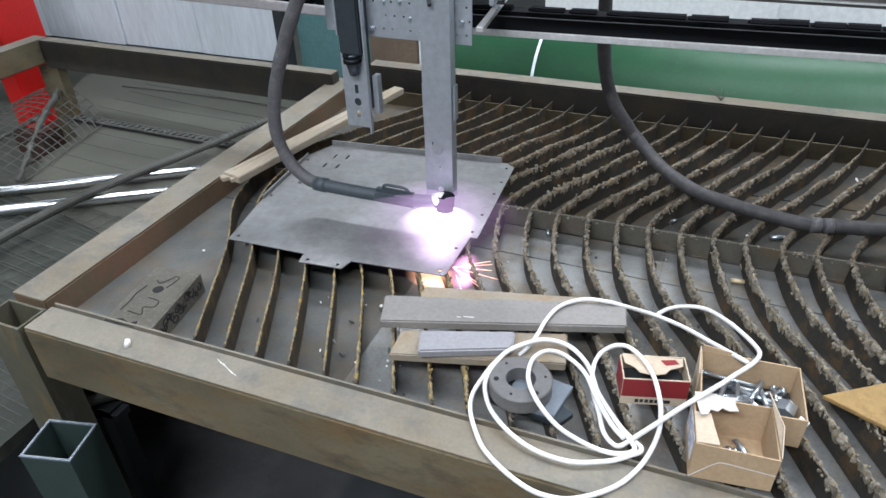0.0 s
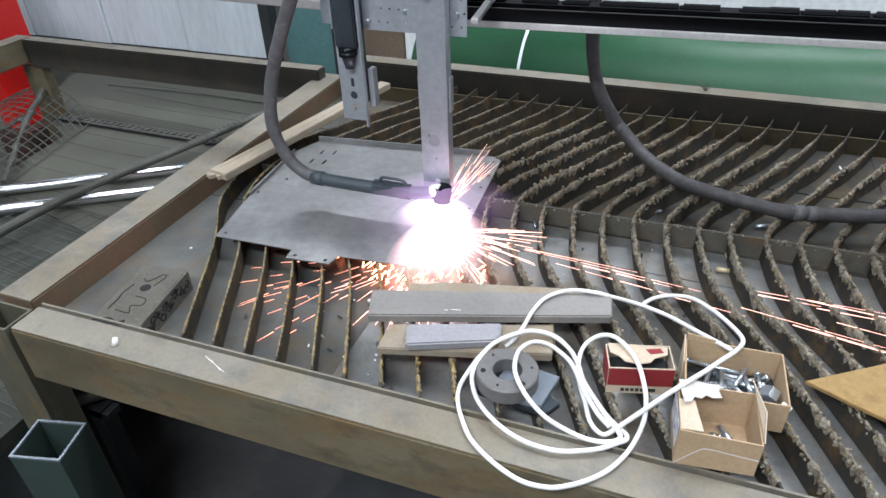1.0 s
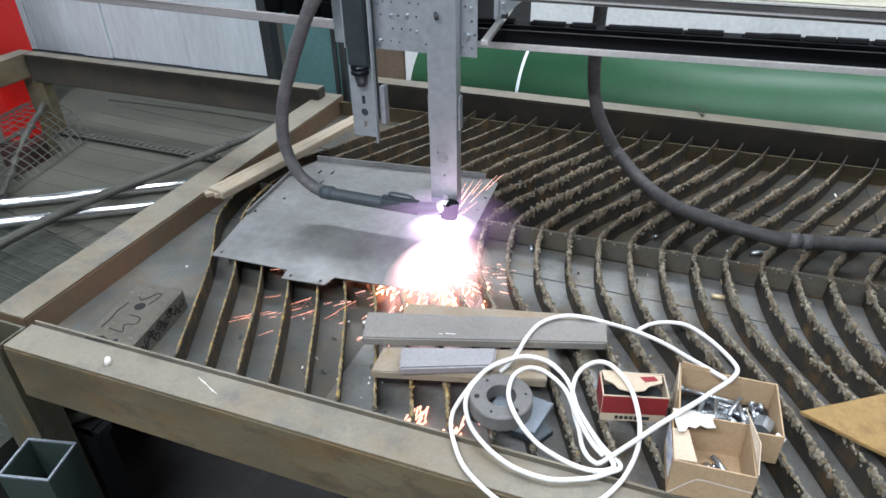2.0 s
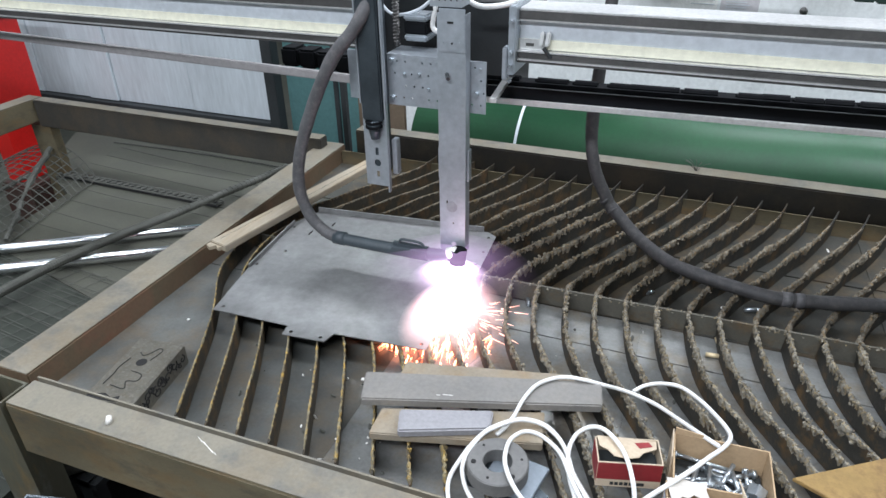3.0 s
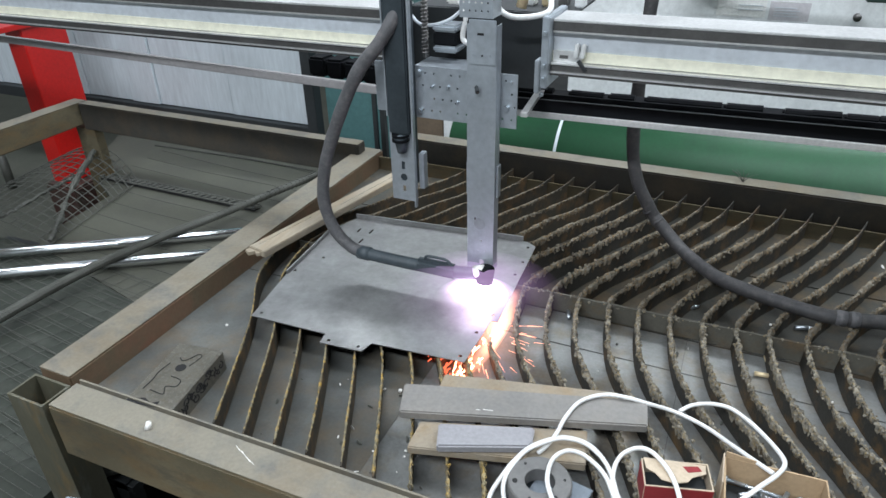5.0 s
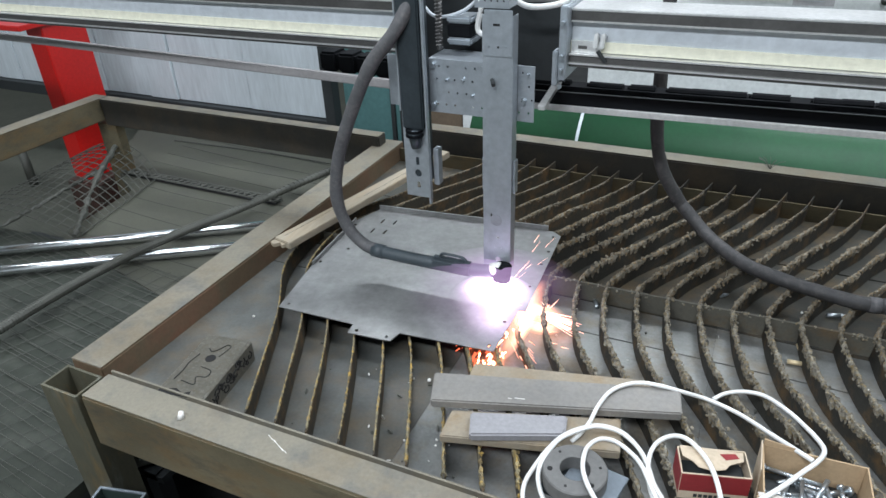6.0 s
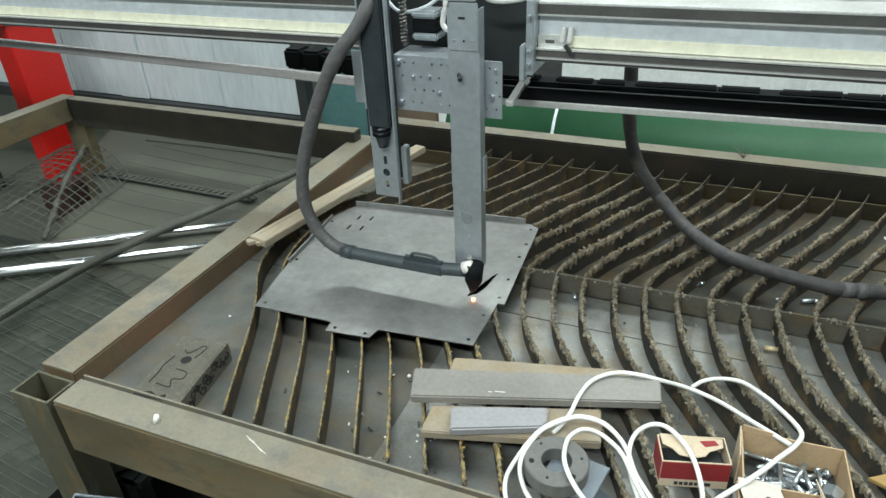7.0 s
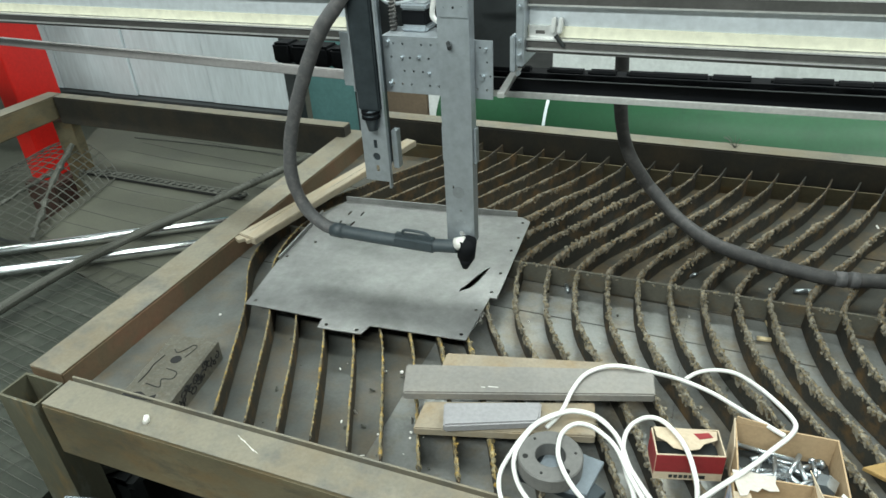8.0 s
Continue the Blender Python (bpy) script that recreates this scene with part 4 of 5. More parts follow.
for y0 in np.arange(1.34, 2.35, 0.098):
    part("wire", tube_bm(smooth_line([(-2.42, y0 + 0.06, 0.5055), (-2.05, y0 + 0.03 + rnd.uniform(-0.015, 0.015), 0.5055), (-1.6, y0 + rnd.uniform(-0.015, 0.015), 0.5055), (-1.17, y0 - 0.03, 0.5055)], 4), 0.0013, 4), M_MESHD, mesh1)
for y0 in np.arange(0.36, 1.30, 0.021):
    part("wire", tube_bm(smooth_line([(-2.62, y0 + 0.16, 0.508), (-2.2, y0 + 0.07 + rnd.uniform(-0.02, 0.02), 0.509), (-1.7, y0 + rnd.uniform(-0.02, 0.02), 0.508), (-1.17, y0 - 0.06, 0.508)], 4), 0.0011, 4), M_MESH, mesh1)
for x in np.arange(-2.55, -1.2, 0.058):
    part("cross_wire", tube_bm([Vector((x + 0.05 * math.sin(y * 3 + x) + 0.25 * (y - 0.9), y, 0.5115)) for y in np.linspace(0.36, 1.27, 9)], 0.0010, 4), M_MESHD, mesh1)


def ladder_strip(a, b, rungs, w, name):
    a, b = Vector(a), Vector(b)
    side = Vector((-(b - a).y, (b - a).x, 0)).normalized() * w
    lad = thing(name, "narrow dusty grating strip lying on wire mesh", "grating")
    part("edge_bar", tube_bm([a, b], 0.0032, 6), M_MESH, lad)
    part("edge_bar", tube_bm([a + side, b + side], 0.0032, 6), M_MESH, lad)
    low = Vector((0, 0, 0.012))
    # Near-black sheet under the rungs stands for the shade in the gaps.
    part("backing", sheet_quad([a - low, b - low, b + side - low, a + side - low], 0.001), M_HOLE, lad)
    for k in range(rungs + 1):
        c = a.lerp(b, k / rungs)
        part("rung", tube_bm([c, c + side * 0.8 + (b - a).normalized() * 0.012], 0.0058, 5), M_MESH, lad)


ladder_strip((-2.42, 1.818, 0.522), (-1.585, 1.806, 0.522), 26, 0.040, "grating_strip")
hem = [Vector((-2.50 + 1.1 * k / 120, 2.215 + 0.02 * math.sin(k / 40) + 0.005 * (k % 2), 0.510)) for k in range(121)]
part("hem_wire", tube_bm(hem, 0.0024, 4), M_MESHD, mesh1)
for a, b in (((-2.64, 0.886, 0.530), (-1.40, 1.682, 0.530)), ((-2.58, 0.748, 0.530), (-1.40, 1.515, 0.530))):
    tagged(part("chrome_rod", cyl_bm(a, b, 0.0165, seg=24), M_CHROME, None, "", True), "polished chrome rod lying on the mesh", "rod", "chrome rods")
rb = thing("threaded_bar", "dusty grey ribbed bar lying across the rods", "bar")
BAR = smooth_line([(-1.46, 2.19, 0.560), (-1.488, 2.088, 0.560), (-1.618, 1.646, 0.562), (-1.691, 1.437, 0.562), (-1.741, 1.236, 0.562), (-1.767, 1.043, 0.560), (-1.775, 0.862, 0.558), (-1.775, 0.60, 0.556)], 24)
part("bar", tube_bm(BAR, 0.0135, 10), M_MESH, rb, "", True)
bm = bmesh.new()
for a, b in zip(BAR, BAR[1:]):
    d = (b - a).normalized()
    cyl_bm(a, a + d * 0.005, 0.0155, seg=10, bm=bm)
tagged(part("ribs", bm, M_MESH, rb), kind="stuff")
roll = thing("bent_mesh", "bent wire mesh panel with knotted grey edges", "wire mesh")


def swell(u, v):
    x = -2.66 + 0.56 * u - 0.13 * u * v
    y = 1.31 + 0.53 * v + 0.05 * math.sin(u * 3) * v
    z = 0.515 + (0.055 + 0.055 * v) * math.sin(math.pi * min(1, 0.15 + u * 0.85)) ** 0.8
    return Vector((x, y, z))


for v in np.linspace(0, 1, 17):
    part("wire", tube_bm([swell(u, v) for u in np.linspace(0, 1, 16)], 0.0022, 5), M_MESH, roll)
for u in np.linspace(0.05, 1, 12):
    part("cross_wire", tube_bm([swell(u, v) for v in np.linspace(0, 1, 10)], 0.0020, 5), M_MESH, roll)


def knotted(pts, r):
    line = [p + Vector((noise.noise(p * 60), noise.noise(p * 55), noise.noise(p * 50))) * 0.006 for p in smooth_line(pts, 16)]
    return tube_bm(line, r, 7, 0.8)


part("knotted_edge", knotted([(-2.092, 1.306, 0.530), (-2.21, 1.455, 0.545), (-2.315, 1.60, 0.575), (-2.416, 1.820, 0.640)], 0.010), M_MESH, roll)
part("knotted_edge", knotted([(-2.386, 1.684, 0.585), (-2.39, 1.449, 0.565), (-2.405, 1.318, 0.545), (-2.43, 1.15, 0.530)], 0.008), M_MESH, roll)

# upright tube by the corner leg, and dark stock under the table
sq = thing("square_tube", "dark grey-green square steel tube standing upright", "tube")
SQ = pose(-0.929, 0.4545, 0.0, 0, 0, 14)
part("tube_wall", turn_bm(open_tube(-0.05, 0.05, -0.044, 0.044, 0.0, 0.616, 0.004), SQ), M_SQT, sq)
part("cut_rim", turn_bm(open_tube(-0.0503, 0.0503, -0.0443, 0.0443, 0.6162, 0.62, 0.0045), SQ), M_BLUEPL, sq, "bright sawn rim")
rnd = random.Random(77)
for k in range(6):
    tagged(part("stock_plate", turn_bm(box_bm(-0.22, 0.22, -0.3, 0.3, 0, 0.012, 0.001), pose(-0.40 + 0.3 * k, 1.05 + rnd.uniform(-0.1, 0.1), 0.0 + 0.0, 0, 0, rnd.uniform(-25, 25)) @ pose(0, 0, 0.004 + 0.013 * k)), M_DARK),
           "dark steel plate stored under the table", "plate", "stock under the table")
tagged(part("pale_tube", cyl_bm((-1.30, 0.55, 0.42), (-1.02, 0.86, 0.40), 0.022, seg=14), M_MESH, None, "", True), "dull grey tube under the table corner", "tube")
st = thing("floor_rack", "dark rack bars carrying tubes beside the table", "rack")
part("post", box_bm(-1.16, -1.12, 0.68, 0.72, 0.0, 0.385), M_DARK, st)
part("cross_bar", box_bm(-1.40, -1.10, 0.68, 0.72, 0.36, 0.38), M_DARK, st)

# ---------------------------------------------------------------- behind the table
pipe = thing("green_pipe", "large green enamelled steel pipe on low cradles", "pipe")
part("shell", cyl_bm((-0.84, 2.21, 0.728), (3.6, 2.21, 0.728), 0.22, seg=64), M_GREEN, pipe, "", True)
part("painted_ring", cyl_bm((-0.466, 2.21, 0.728), (-0.456, 2.21, 0.728), 0.2206, seg=64, caps=False), M_PANELW, pipe, "thin white painted ring")
for x in (-0.5, 1.2, 3.0):
    part("cradle", box_bm(x, x + 0.1, 2.08, 2.34, 0.0, 0.55), M_DARK, pipe)
bm = bmesh.new()
rnd = random.Random(14)
for k in range(16):
    a, x = rnd.uniform(3.5, 4.15), 0.455 + rnd.gauss(0, 0.02)
    if k > 9:
        x, a = rnd.uniform(-0.6, 0.9), rnd.uniform(2.9, 4.2)
    c = Vector((x, 2.21 + 0.2205 * math.cos(a - 0.55), 0.728 - 0.2205 * math.sin(a - 0.55)))
    bmesh.ops.create_icosphere(bm, subdivisions=1, radius=rnd.uniform(0.003, 0.007), matrix=Matrix.Translation(c))
tagged(part("paint_chips", bm, M_DARK, pipe), kind="stuff")

back_panel = thing("partition", "dirty white ribbed partition with a dark foot rail", "partition")
px = -4.5
rnd = random.Random(3)
while px < -1.84:
    w = min(rnd.choice((0.12, 0.2, 0.34, 0.5)), -1.835 - px)
    dy = rnd.choice((0, 0.006, 0.012))
    part("panel", box_bm(px, px + w - 0.004, 2.60 + dy, 2.64, 0.565, 2.4, 0.002), M_PANELW, back_panel)
    px += w
part("foot_rail", box_bm(-4.5, -1.835, 2.57, 2.65, 0.50, 0.561, 0.003), M_DARK, back_panel)
part("post", box_bm(-1.832, -1.775, 2.56, 2.62, 0.0, 2.4, 0.003), M_DARK, back_panel)
for x in (-3.2,):
    part("post", box_bm(x, x + 0.05, 2.655, 2.70, 0.0, 2.4), M_DARK, back_panel)
teal = thing("teal_locker", "dull teal steel locker behind the table", "locker")
part("body", box_bm(-1.765, -1.31, 2.64, 3.0, 0.0, 1.55, 0.006), M_TEAL, teal)
part("edge", box_bm(-1.50, -1.48, 2.625, 2.639, 0.0, 1.55), M_DARK, teal)
tagged(part("brown_crate", box_bm(-1.265, -1.045, 2.42, 2.7, 0.0, 0.88, 0.004), mat("brown_board", (0.17, 0.125, 0.085), 0.8, 0, 0.7, 8, 90, 0.2)), "dull brown board crate behind the rail", "crate")
tagged(part("white_board", box_bm(-1.041, -0.94, 2.42, 2.46, 0.0, 0.89, 0.003), M_CAB), "white board leaning behind the rail", "board")
tagged(part("dark_upright", box_bm(-1.148, -1.128, 2.08, 2.10, 0.0, 1.12), M_DARK), "thin dark steel upright behind the table", "post")

cab = thing("white_cabinet", "long white machine cabinet with paper labels", "cabinet")
part("body", box_bm(-0.60, 3.5, 2.73, 3.3, 0.0, 1.60, 0.008), M_CAB, cab)
for x in (-0.1, 0.62, 1.3, 2.0):
    part("door", box_bm(x - 0.34, x + 0.335, 2.716, 2.729, 0.15, 1.222, 0.003), M_CAB, cab)
for x0, x1, z0, z1, m_ in ((-0.088, 0.070, 1.238, 1.312, M_WHITE), (0.080, 0.205, 1.232, 1.292, mat("grey_notice", (0.55, 0.53, 0.55), 0.8, 0, 0.9, 12, 90, 0.02)), (-0.32, -0.094, 1.236, 1.30, M_CAB)):
    part("notice", box_bm(x0, x1, 2.7285, 2.7300, z0, z1), m_, cab, "pinned paper notice with faint lines")
for k in range(4):
    part("print_bar", box_bm(0.095, 0.165 + 0.01 * (k % 2), 2.7270, 2.7284, 1.272 - 0.009 * k, 1.2745 - 0.009 * k), M_WEB, cab)
for k in range(2):
    part("print_bar", box_bm(-0.02, 0.06, 2.7270, 2.7284, 1.275 - 0.014 * k, 1.2775 - 0.014 * k), M_WEB, cab)
part("knob", cyl_bm((0.345, 2.729, 1.257), (0.345, 2.705, 1.257), 0.012, seg=14), M_ALUD, cab, "", True)
gc = thing("green_cable_chain", "dark green plastic cable chain over the cabinet front", "cable chain")
M_GCHAIN = mat("dark_green_plastic", (0.018, 0.045, 0.035), 0.5, 0, 0.7, 20, 90, 0.1)
for k in range(26):
    x = -0.16 + 0.058 * k
    zb = 1.366 - 0.082 * (x + 0.05)
    lk2 = part("link", box_bm(x, x + 0.055, 2.38, 2.44, zb + 0.002 * (k % 2), zb + 0.07, 0.004), M_GCHAIN, gc)
    part("pin", cyl_bm((x + 0.012, 2.3795, zb + 0.035), (x + 0.012, 2.3775, zb + 0.035), 0.009, seg=10), M_GCHAIN, lk2)
for x, z in ((0.35, 1.35), (1.1, 1.29)):
    part("arm", box_bm(x, x + 0.03, 2.441, 2.73, z, z + 0.03), M_ALUD, gc)
tagged(part("hose_reel", cyl_bm((-0.095, 2.59, 1.352), (-0.095, 2.50, 1.352), 0.075, seg=32), M_ALUD, None, "", True), "grey round hose reel fixed to the cabinet", "reel")

for whole, m in ((cab, (0.025, -0.12, -0.048)), (gc, (0.036, -0.12, -0.028))):
    for ob in whole.children:
        ob.location = Vector(m)

redpost = thing("red_column", "red enamelled square column with a flanged top", "column")
part("shaft", box_bm(-3.165, -3.05, 2.10, 2.34, 0.261, 1.049, 0.004), M_REDPAINT, redpost)
part("flange", box_bm(-3.32, -3.03, 1.98, 2.40, 1.05, 1.074, 0.003), M_REDPAINT, redpost)
# Wider foot of the column; the tables' shade is put into its dark colour.
part("base_block", box_bm(-3.19, -2.97, 2.06, 2.38, 0.005, 0.26, 0.01), mat("shaded_red_brown", (0.060, 0.020, 0.014), 0.7, 0.0, 0.7, 6, 120, 0.15, (0.05, 0.045, 0.035), 0.45, 0.15), redpost, "dark red base, shade put into its colour")
tagged(part("floor_cylinder", cyl_bm((-3.894, 2.306, 0.0), (-3.894, 2.306, 0.24), 0.026, seg=20), M_MESH, None, "", True), "short dull grey steel cylinder standing on the floor", "cylinder")

# ---------------------------------------------------------------- the gantry and its head
gantry = thing("gantry", "aluminium gantry beam with guide rails and cable tray", "gantry")
GY = 1.20
TRAY = Matrix.Translation((-0.22, 0, 1.174)) @ pose(0, 0, 0, 0, -1.0, 0) @ Matrix.Translation((0.22, 0, -1.186))   # the tray rises a little to the east
for x0, x1 in ((-5.2, -0.66), (-0.32, 3.4)):
    beam = part("beam", box_bm(x0, x1, GY + 0.006, GY + 0.085, 1.2855, 1.376), M_WEB, gantry)
    for nm, y0, y1, z0, z1, bv, m_ in (("top_cap", -0.006, 0.085, 1.3765, 1.381, 0.001, M_ALU), ("top_guide", -0.004, 0.006, 1.360, 1.376, 0, M_ALUD), ("bead", -0.006, 0.006, 1.3570, 1.3597, 0, M_ALU),
                                       ("yellow_strip", 0.001, 0.0058, 1.303, 1.322, 0, M_YEL), ("bead", -0.013, 0.006, 1.2985, 1.3015, 0, M_ALU), ("lower_guide", -0.010, 0.006, 1.2855, 1.298, 0.002, M_ALUD),
                                       ("lower_lip", -0.013, 0.085, 1.2822, 1.2852, 0, M_ALU), ("under_rail", -0.008, 0.03, 1.2765, 1.2818, 0, M_ALUD)):
        part(nm, box_bm(x0, x1, GY + y0, GY + y1, z0, z1, bv), m_, beam)
part("guard_rod", turn_bm(box_bm(-3.4, 0, -0.008, 0.008, -0.010, 0.010, 0.002), pose(-0.70, 1.296, 1.1735, 0, 1.15, 0)), mat("dull_grey_rod", (0.36, 0.345, 0.345), 0.5, 0.2, 0.85, 8, 90, 0.05), gantry, "long thin grey guard rod")
part("end_bracket", box_bm(-0.335, -0.3205, GY - 0.03, GY + 0.10, 1.255, 1.388, 0.002), M_GALV, gantry)
part("end_bracket", box_bm(-0.345, -0.3355, GY - 0.035, GY - 0.01, 1.245, 1.31, 0.002), M_GALV, gantry)
for z in (1.245, 1.275, 1.30, 1.36):
    part("screw", cyl_bm((-0.328, GY - 0.032, z), (-0.328, GY - 0.041, z), 0.004, seg=8), M_ZINC, gantry)
for dx in (0, 0.0125):
    part("clip", turn_bm(box_bm(-0.004, 0.004, -0.009, 0.009, -0.010, 0.017, 0.002), pose(-0.271 + dx, GY - 0.006, 1.322, -8, 4, 0)), M_ALU, gantry, "small bright cable clip")
part("clip_plate", box_bm(-0.318, -0.262, GY - 0.003, GY + 0.0005, 1.302, 1.323), M_ALU, gantry)
part("clip_slot", box_bm(-0.305, -0.288, GY - 0.0034, GY - 0.0029, 1.309, 1.315), M_ALUD, gantry)
part("clip_clamp", cyl_bm((-0.265, GY - 0.016, 1.31), (-0.250, GY - 0.012, 1.290), 0.004, seg=8), M_DARK, gantry)
part("support_bar", turn_bm(box_bm(-0.007, 0.007, 0, 0.24, -0.005, 0.005, 0.001), pose(-0.358, 1.150, 1.205, 3, 0, 4)), M_ALU, gantry)
part("tray", box_bm(-0.62, 3.4, 1.300, 1.400, 1.1735, 1.178), M_ALU, gantry)
part("tray_lip", box_bm(-0.62, 3.4, 1.294, 1.300, 1.1670, 1.1800, 0.001), M_ALU, gantry)
part("tray_side", box_bm(-0.62, 3.4, 1.302, 1.305, 1.1785, 1.2045), M_BLACK, gantry, "flat black side strip of the cable tray")
part("tray_edge", box_bm(-0.62, 3.4, 1.3015, 1.3055, 1.2050, 1.2062), M_DARK, gantry)
ch = part("cable_chain", box_bm(-0.62, 3.4, 1.345, 1.385, 1.1785, 1.2055), M_BLACK, gantry, "black plastic cable chain")
lk = cyl_bm((-0.026, 1.362, 1.2045), (0.026, 1.362, 1.2045), 0.0105, seg=10)
cyl_bm((-0.031, 1.362, 1.2040), (-0.026, 1.362, 1.2045), 0.0075, seg=8, bm=lk)
box_bm(-0.018, 0.018, 1.338, 1.3445, 1.1830, 1.1960, 0.002, lk)
for k in range(7):
    part("end_link", turn_bm(box_bm(-0.025, 0.025, 1.335, 1.392, 1.186, 1.2335, 0.006), pose(-0.970 + 0.053 * k, 0, 0.016 - 0.003 * k)), M_BLACK, ch)
first = part("link", lk, M_BLACK, ch)
for k in range(70):
    o = new("link", first.data)
    o.parent = ch
    o.location = (-0.59 + 0.0565 * k, 0.003 * noise.noise((k * 1.7, 3, 0)), 0.0022 * noise.noise((k * 0.81, 0, 0)))
    o.rotation_euler = (0, 0.045 * noise.noise((k * 1.3, 7, 0)), 0)
    if k == 0:
        first.location = (3.36, 0, 0)
for x in (-5.25, 3.35):
    part("upright", box_bm(x, x + 0.1, 1.15, 1.45, 0.0, 1.40, 0.004), M_DARK, gantry)
TRAY_PARTS = ("tray", "tray_lip", "tray_side", "tray_edge", "cable_chain")
# carriage behind the head
car = part("carriage_panel", box_bm(-0.655, -0.345, 1.262, 1.27, 1.225, 1.376), M_DARK, gantry, "dark sheet carriage panel")
part("motor", box_bm(-0.570, -0.518, 1.185, 1.237, 1.317, 1.343, 0.003), M_BLACK, car)
part("motor_cap", box_bm(-0.571, -0.517, 1.184, 1.238, 1.3435, 1.357, 0.004), M_GALV, car)
part("motor_cap", box_bm(-0.571, -0.517, 1.184, 1.238, 1.303, 1.3165, 0.004), M_GALV, car)
scr = smooth_line([(-0.590 + 0.0062 * math.cos(k * 0.8), 1.19 + 0.0062 * math.sin(k * 0.8), 1.295 + 0.0009 * k) for k in range(330)], 1)
part("lead_screw", tube_bm(scr, 0.0022, 5), M_ALUD, car, "dark threaded lead screw")
part("screw_core", cyl_bm((-0.590, 1.19, 1.29), (-0.590, 1.19, 1.59), 0.0050, seg=10), M_ALUD, car)
part("wire", tube_bm(smooth_line([(-0.52, 1.21, 1.40), (-0.49, 1.17, 1.385), (-0.495, 1.165, 1.34), (-0.475, 1.17, 1.325)], 8), 0.0052, 8), M_WHITE, car, "white cable", True)
part("wire", tube_bm(smooth_line([(-0.47, 1.25, 1.41), (-0.42, 1.20, 1.383), (-0.37, 1.19, 1.382), (-0.33, 1.20, 1.395), (-0.36, 1.26, 1.42), (-0.45, 1.3, 1.44)], 8), 0.0055, 8), M_WHITE, car, "white cable", True)
part("wire", tube_bm(smooth_line([(-0.66, 1.25, 1.37), (-0.60, 1.20, 1.352), (-0.54, 1.20, 1.365), (-0.50, 1.22, 1.40)], 8), 0.0035, 8), M_WEB, car, "", True)
part("terminal_strip", box_bm(-0.57, -0.49, 1.255, 1.28, 1.385, 1.405, 0.004), M_CERAM, car)
for k in range(6):
    part("wire", tube_bm(smooth_line([(-0.57 + 0.015 * k, 1.26, 1.40), (-0.56 + 0.015 * k, 1.24, 1.43), (-0.50 + 0.01 * k, 1.27, 1.47), (-0.45, 1.3, 1.52)], 5), 0.003, 6), (M_CERAM, M_HOSE, M_YEL)[k % 3], car, "", True)
part("fitting", cyl_bm((-0.40, 1.24, 1.39), (-0.385, 1.24, 1.45), 0.011, seg=12), M_BRASS, car, "brass gas fitting", True)
part("platform", box_bm(-0.66, -0.30, 1.27, 1.46, 1.372, 1.377), M_DARK, car)
for k in range(4):
    part("valve_block", box_bm(-0.42 + 0.035 * k, -0.400 + 0.035 * k, 1.33, 1.36, 1.3775, 1.400 + 0.006 * (k % 2), 0.003), (M_CAB, M_BRASS, M_ALUD)[k % 3], car)

def settle(whole, m, but=()):
    """Moves the parts of a thing to their final height and place."""
    for ob in whole.children:
        if ob.name.split(".")[0] not in but:
            ob.matrix_local = m @ ob.matrix_local


RAISED = Matrix.Translation((0.012, 0.016, 0.002)) @ Matrix.Diagonal((1, 1, 1.02, 1))
settle(gantry, RAISED, ("upright",) + TRAY_PARTS)
for ob in gantry.children:
    if ob.name.split(".")[0] in TRAY_PARTS:
        ob.matrix_local = TRAY @ RAISED

head = thing("machine_head", "galvanised perforated plate carrying a slide rail", "machine head")
HOLES = []
for i in range(11):
    for j in range(4):
        if (i * 3 + j * 5) % 4 != 1:
            HOLES.append(ring_of(-0.578 + 0.0195 * i + 0.006 * (j % 2), 1.212 + 0.025 * j, 0.0024, 6))
flat = Matrix(((1, 0, 0, 0), (0, 0, -1, 1.1545), (0, 1, 0, 0), (0, 0, 0, 1)))
part("perforated_plate", turn_bm(cut_bm([(-0.600, 1.195), (-0.372, 1.195), (-0.372, 1.300), (-0.600, 1.300)], HOLES, 0.0, 0.003), flat), M_GALV, head)
part("side_plate", box_bm(-0.690, -0.653, 1.152, 1.155, 1.20, 1.303, 0.0008), M_GALV, head)
part("mount", box_bm(-0.60, -0.45, 1.156, 1.235, 1.285, 1.299, 0.002), M_GALV, head)
for x, z in ((-0.585, 1.288), (-0.475, 1.29), (-0.585, 1.21), (-0.47, 1.212), (-0.392, 1.235), (-0.385, 1.285), (-0.555, 1.262), (-0.52, 1.264), (-0.50, 1.235)):
    part("bolt", cyl_bm((x, 1.1515, z), (x, 1.1445, z), 0.0052 if x in (-0.585, -0.392, -0.475) else 0.003, seg=6), M_ZINC, head)
sl = part("slide", turn_bm(cut_bm([(-0.652, 1.012), (-0.590, 1.012), (-0.590, 1.60), (-0.652, 1.60)],
                                  [ring_of(-0.622, 1.065, 0.0085, 12), [(-0.626, 1.083), (-0.618, 1.083), (-0.618, 1.101), (-0.626, 1.101)], [(-0.626, 1.032), (-0.618, 1.032), (-0.618, 1.046), (-0.626, 1.046)],
                                   ring_of(-0.630, 1.122, 0.002, 6), ring_of(-0.616, 1.122, 0.002, 6)], 0.0, 0.002), Matrix(((1, 0, 0, 0), (0, 0, -1, 1.132), (0, 1, 0, 0), (0, 0, 0, 1)))), M_GALV, head)
part("slide_side", box_bm(-0.5935, -0.590, 1.121, 1.130, 1.002, 1.60), M_GALV, sl)
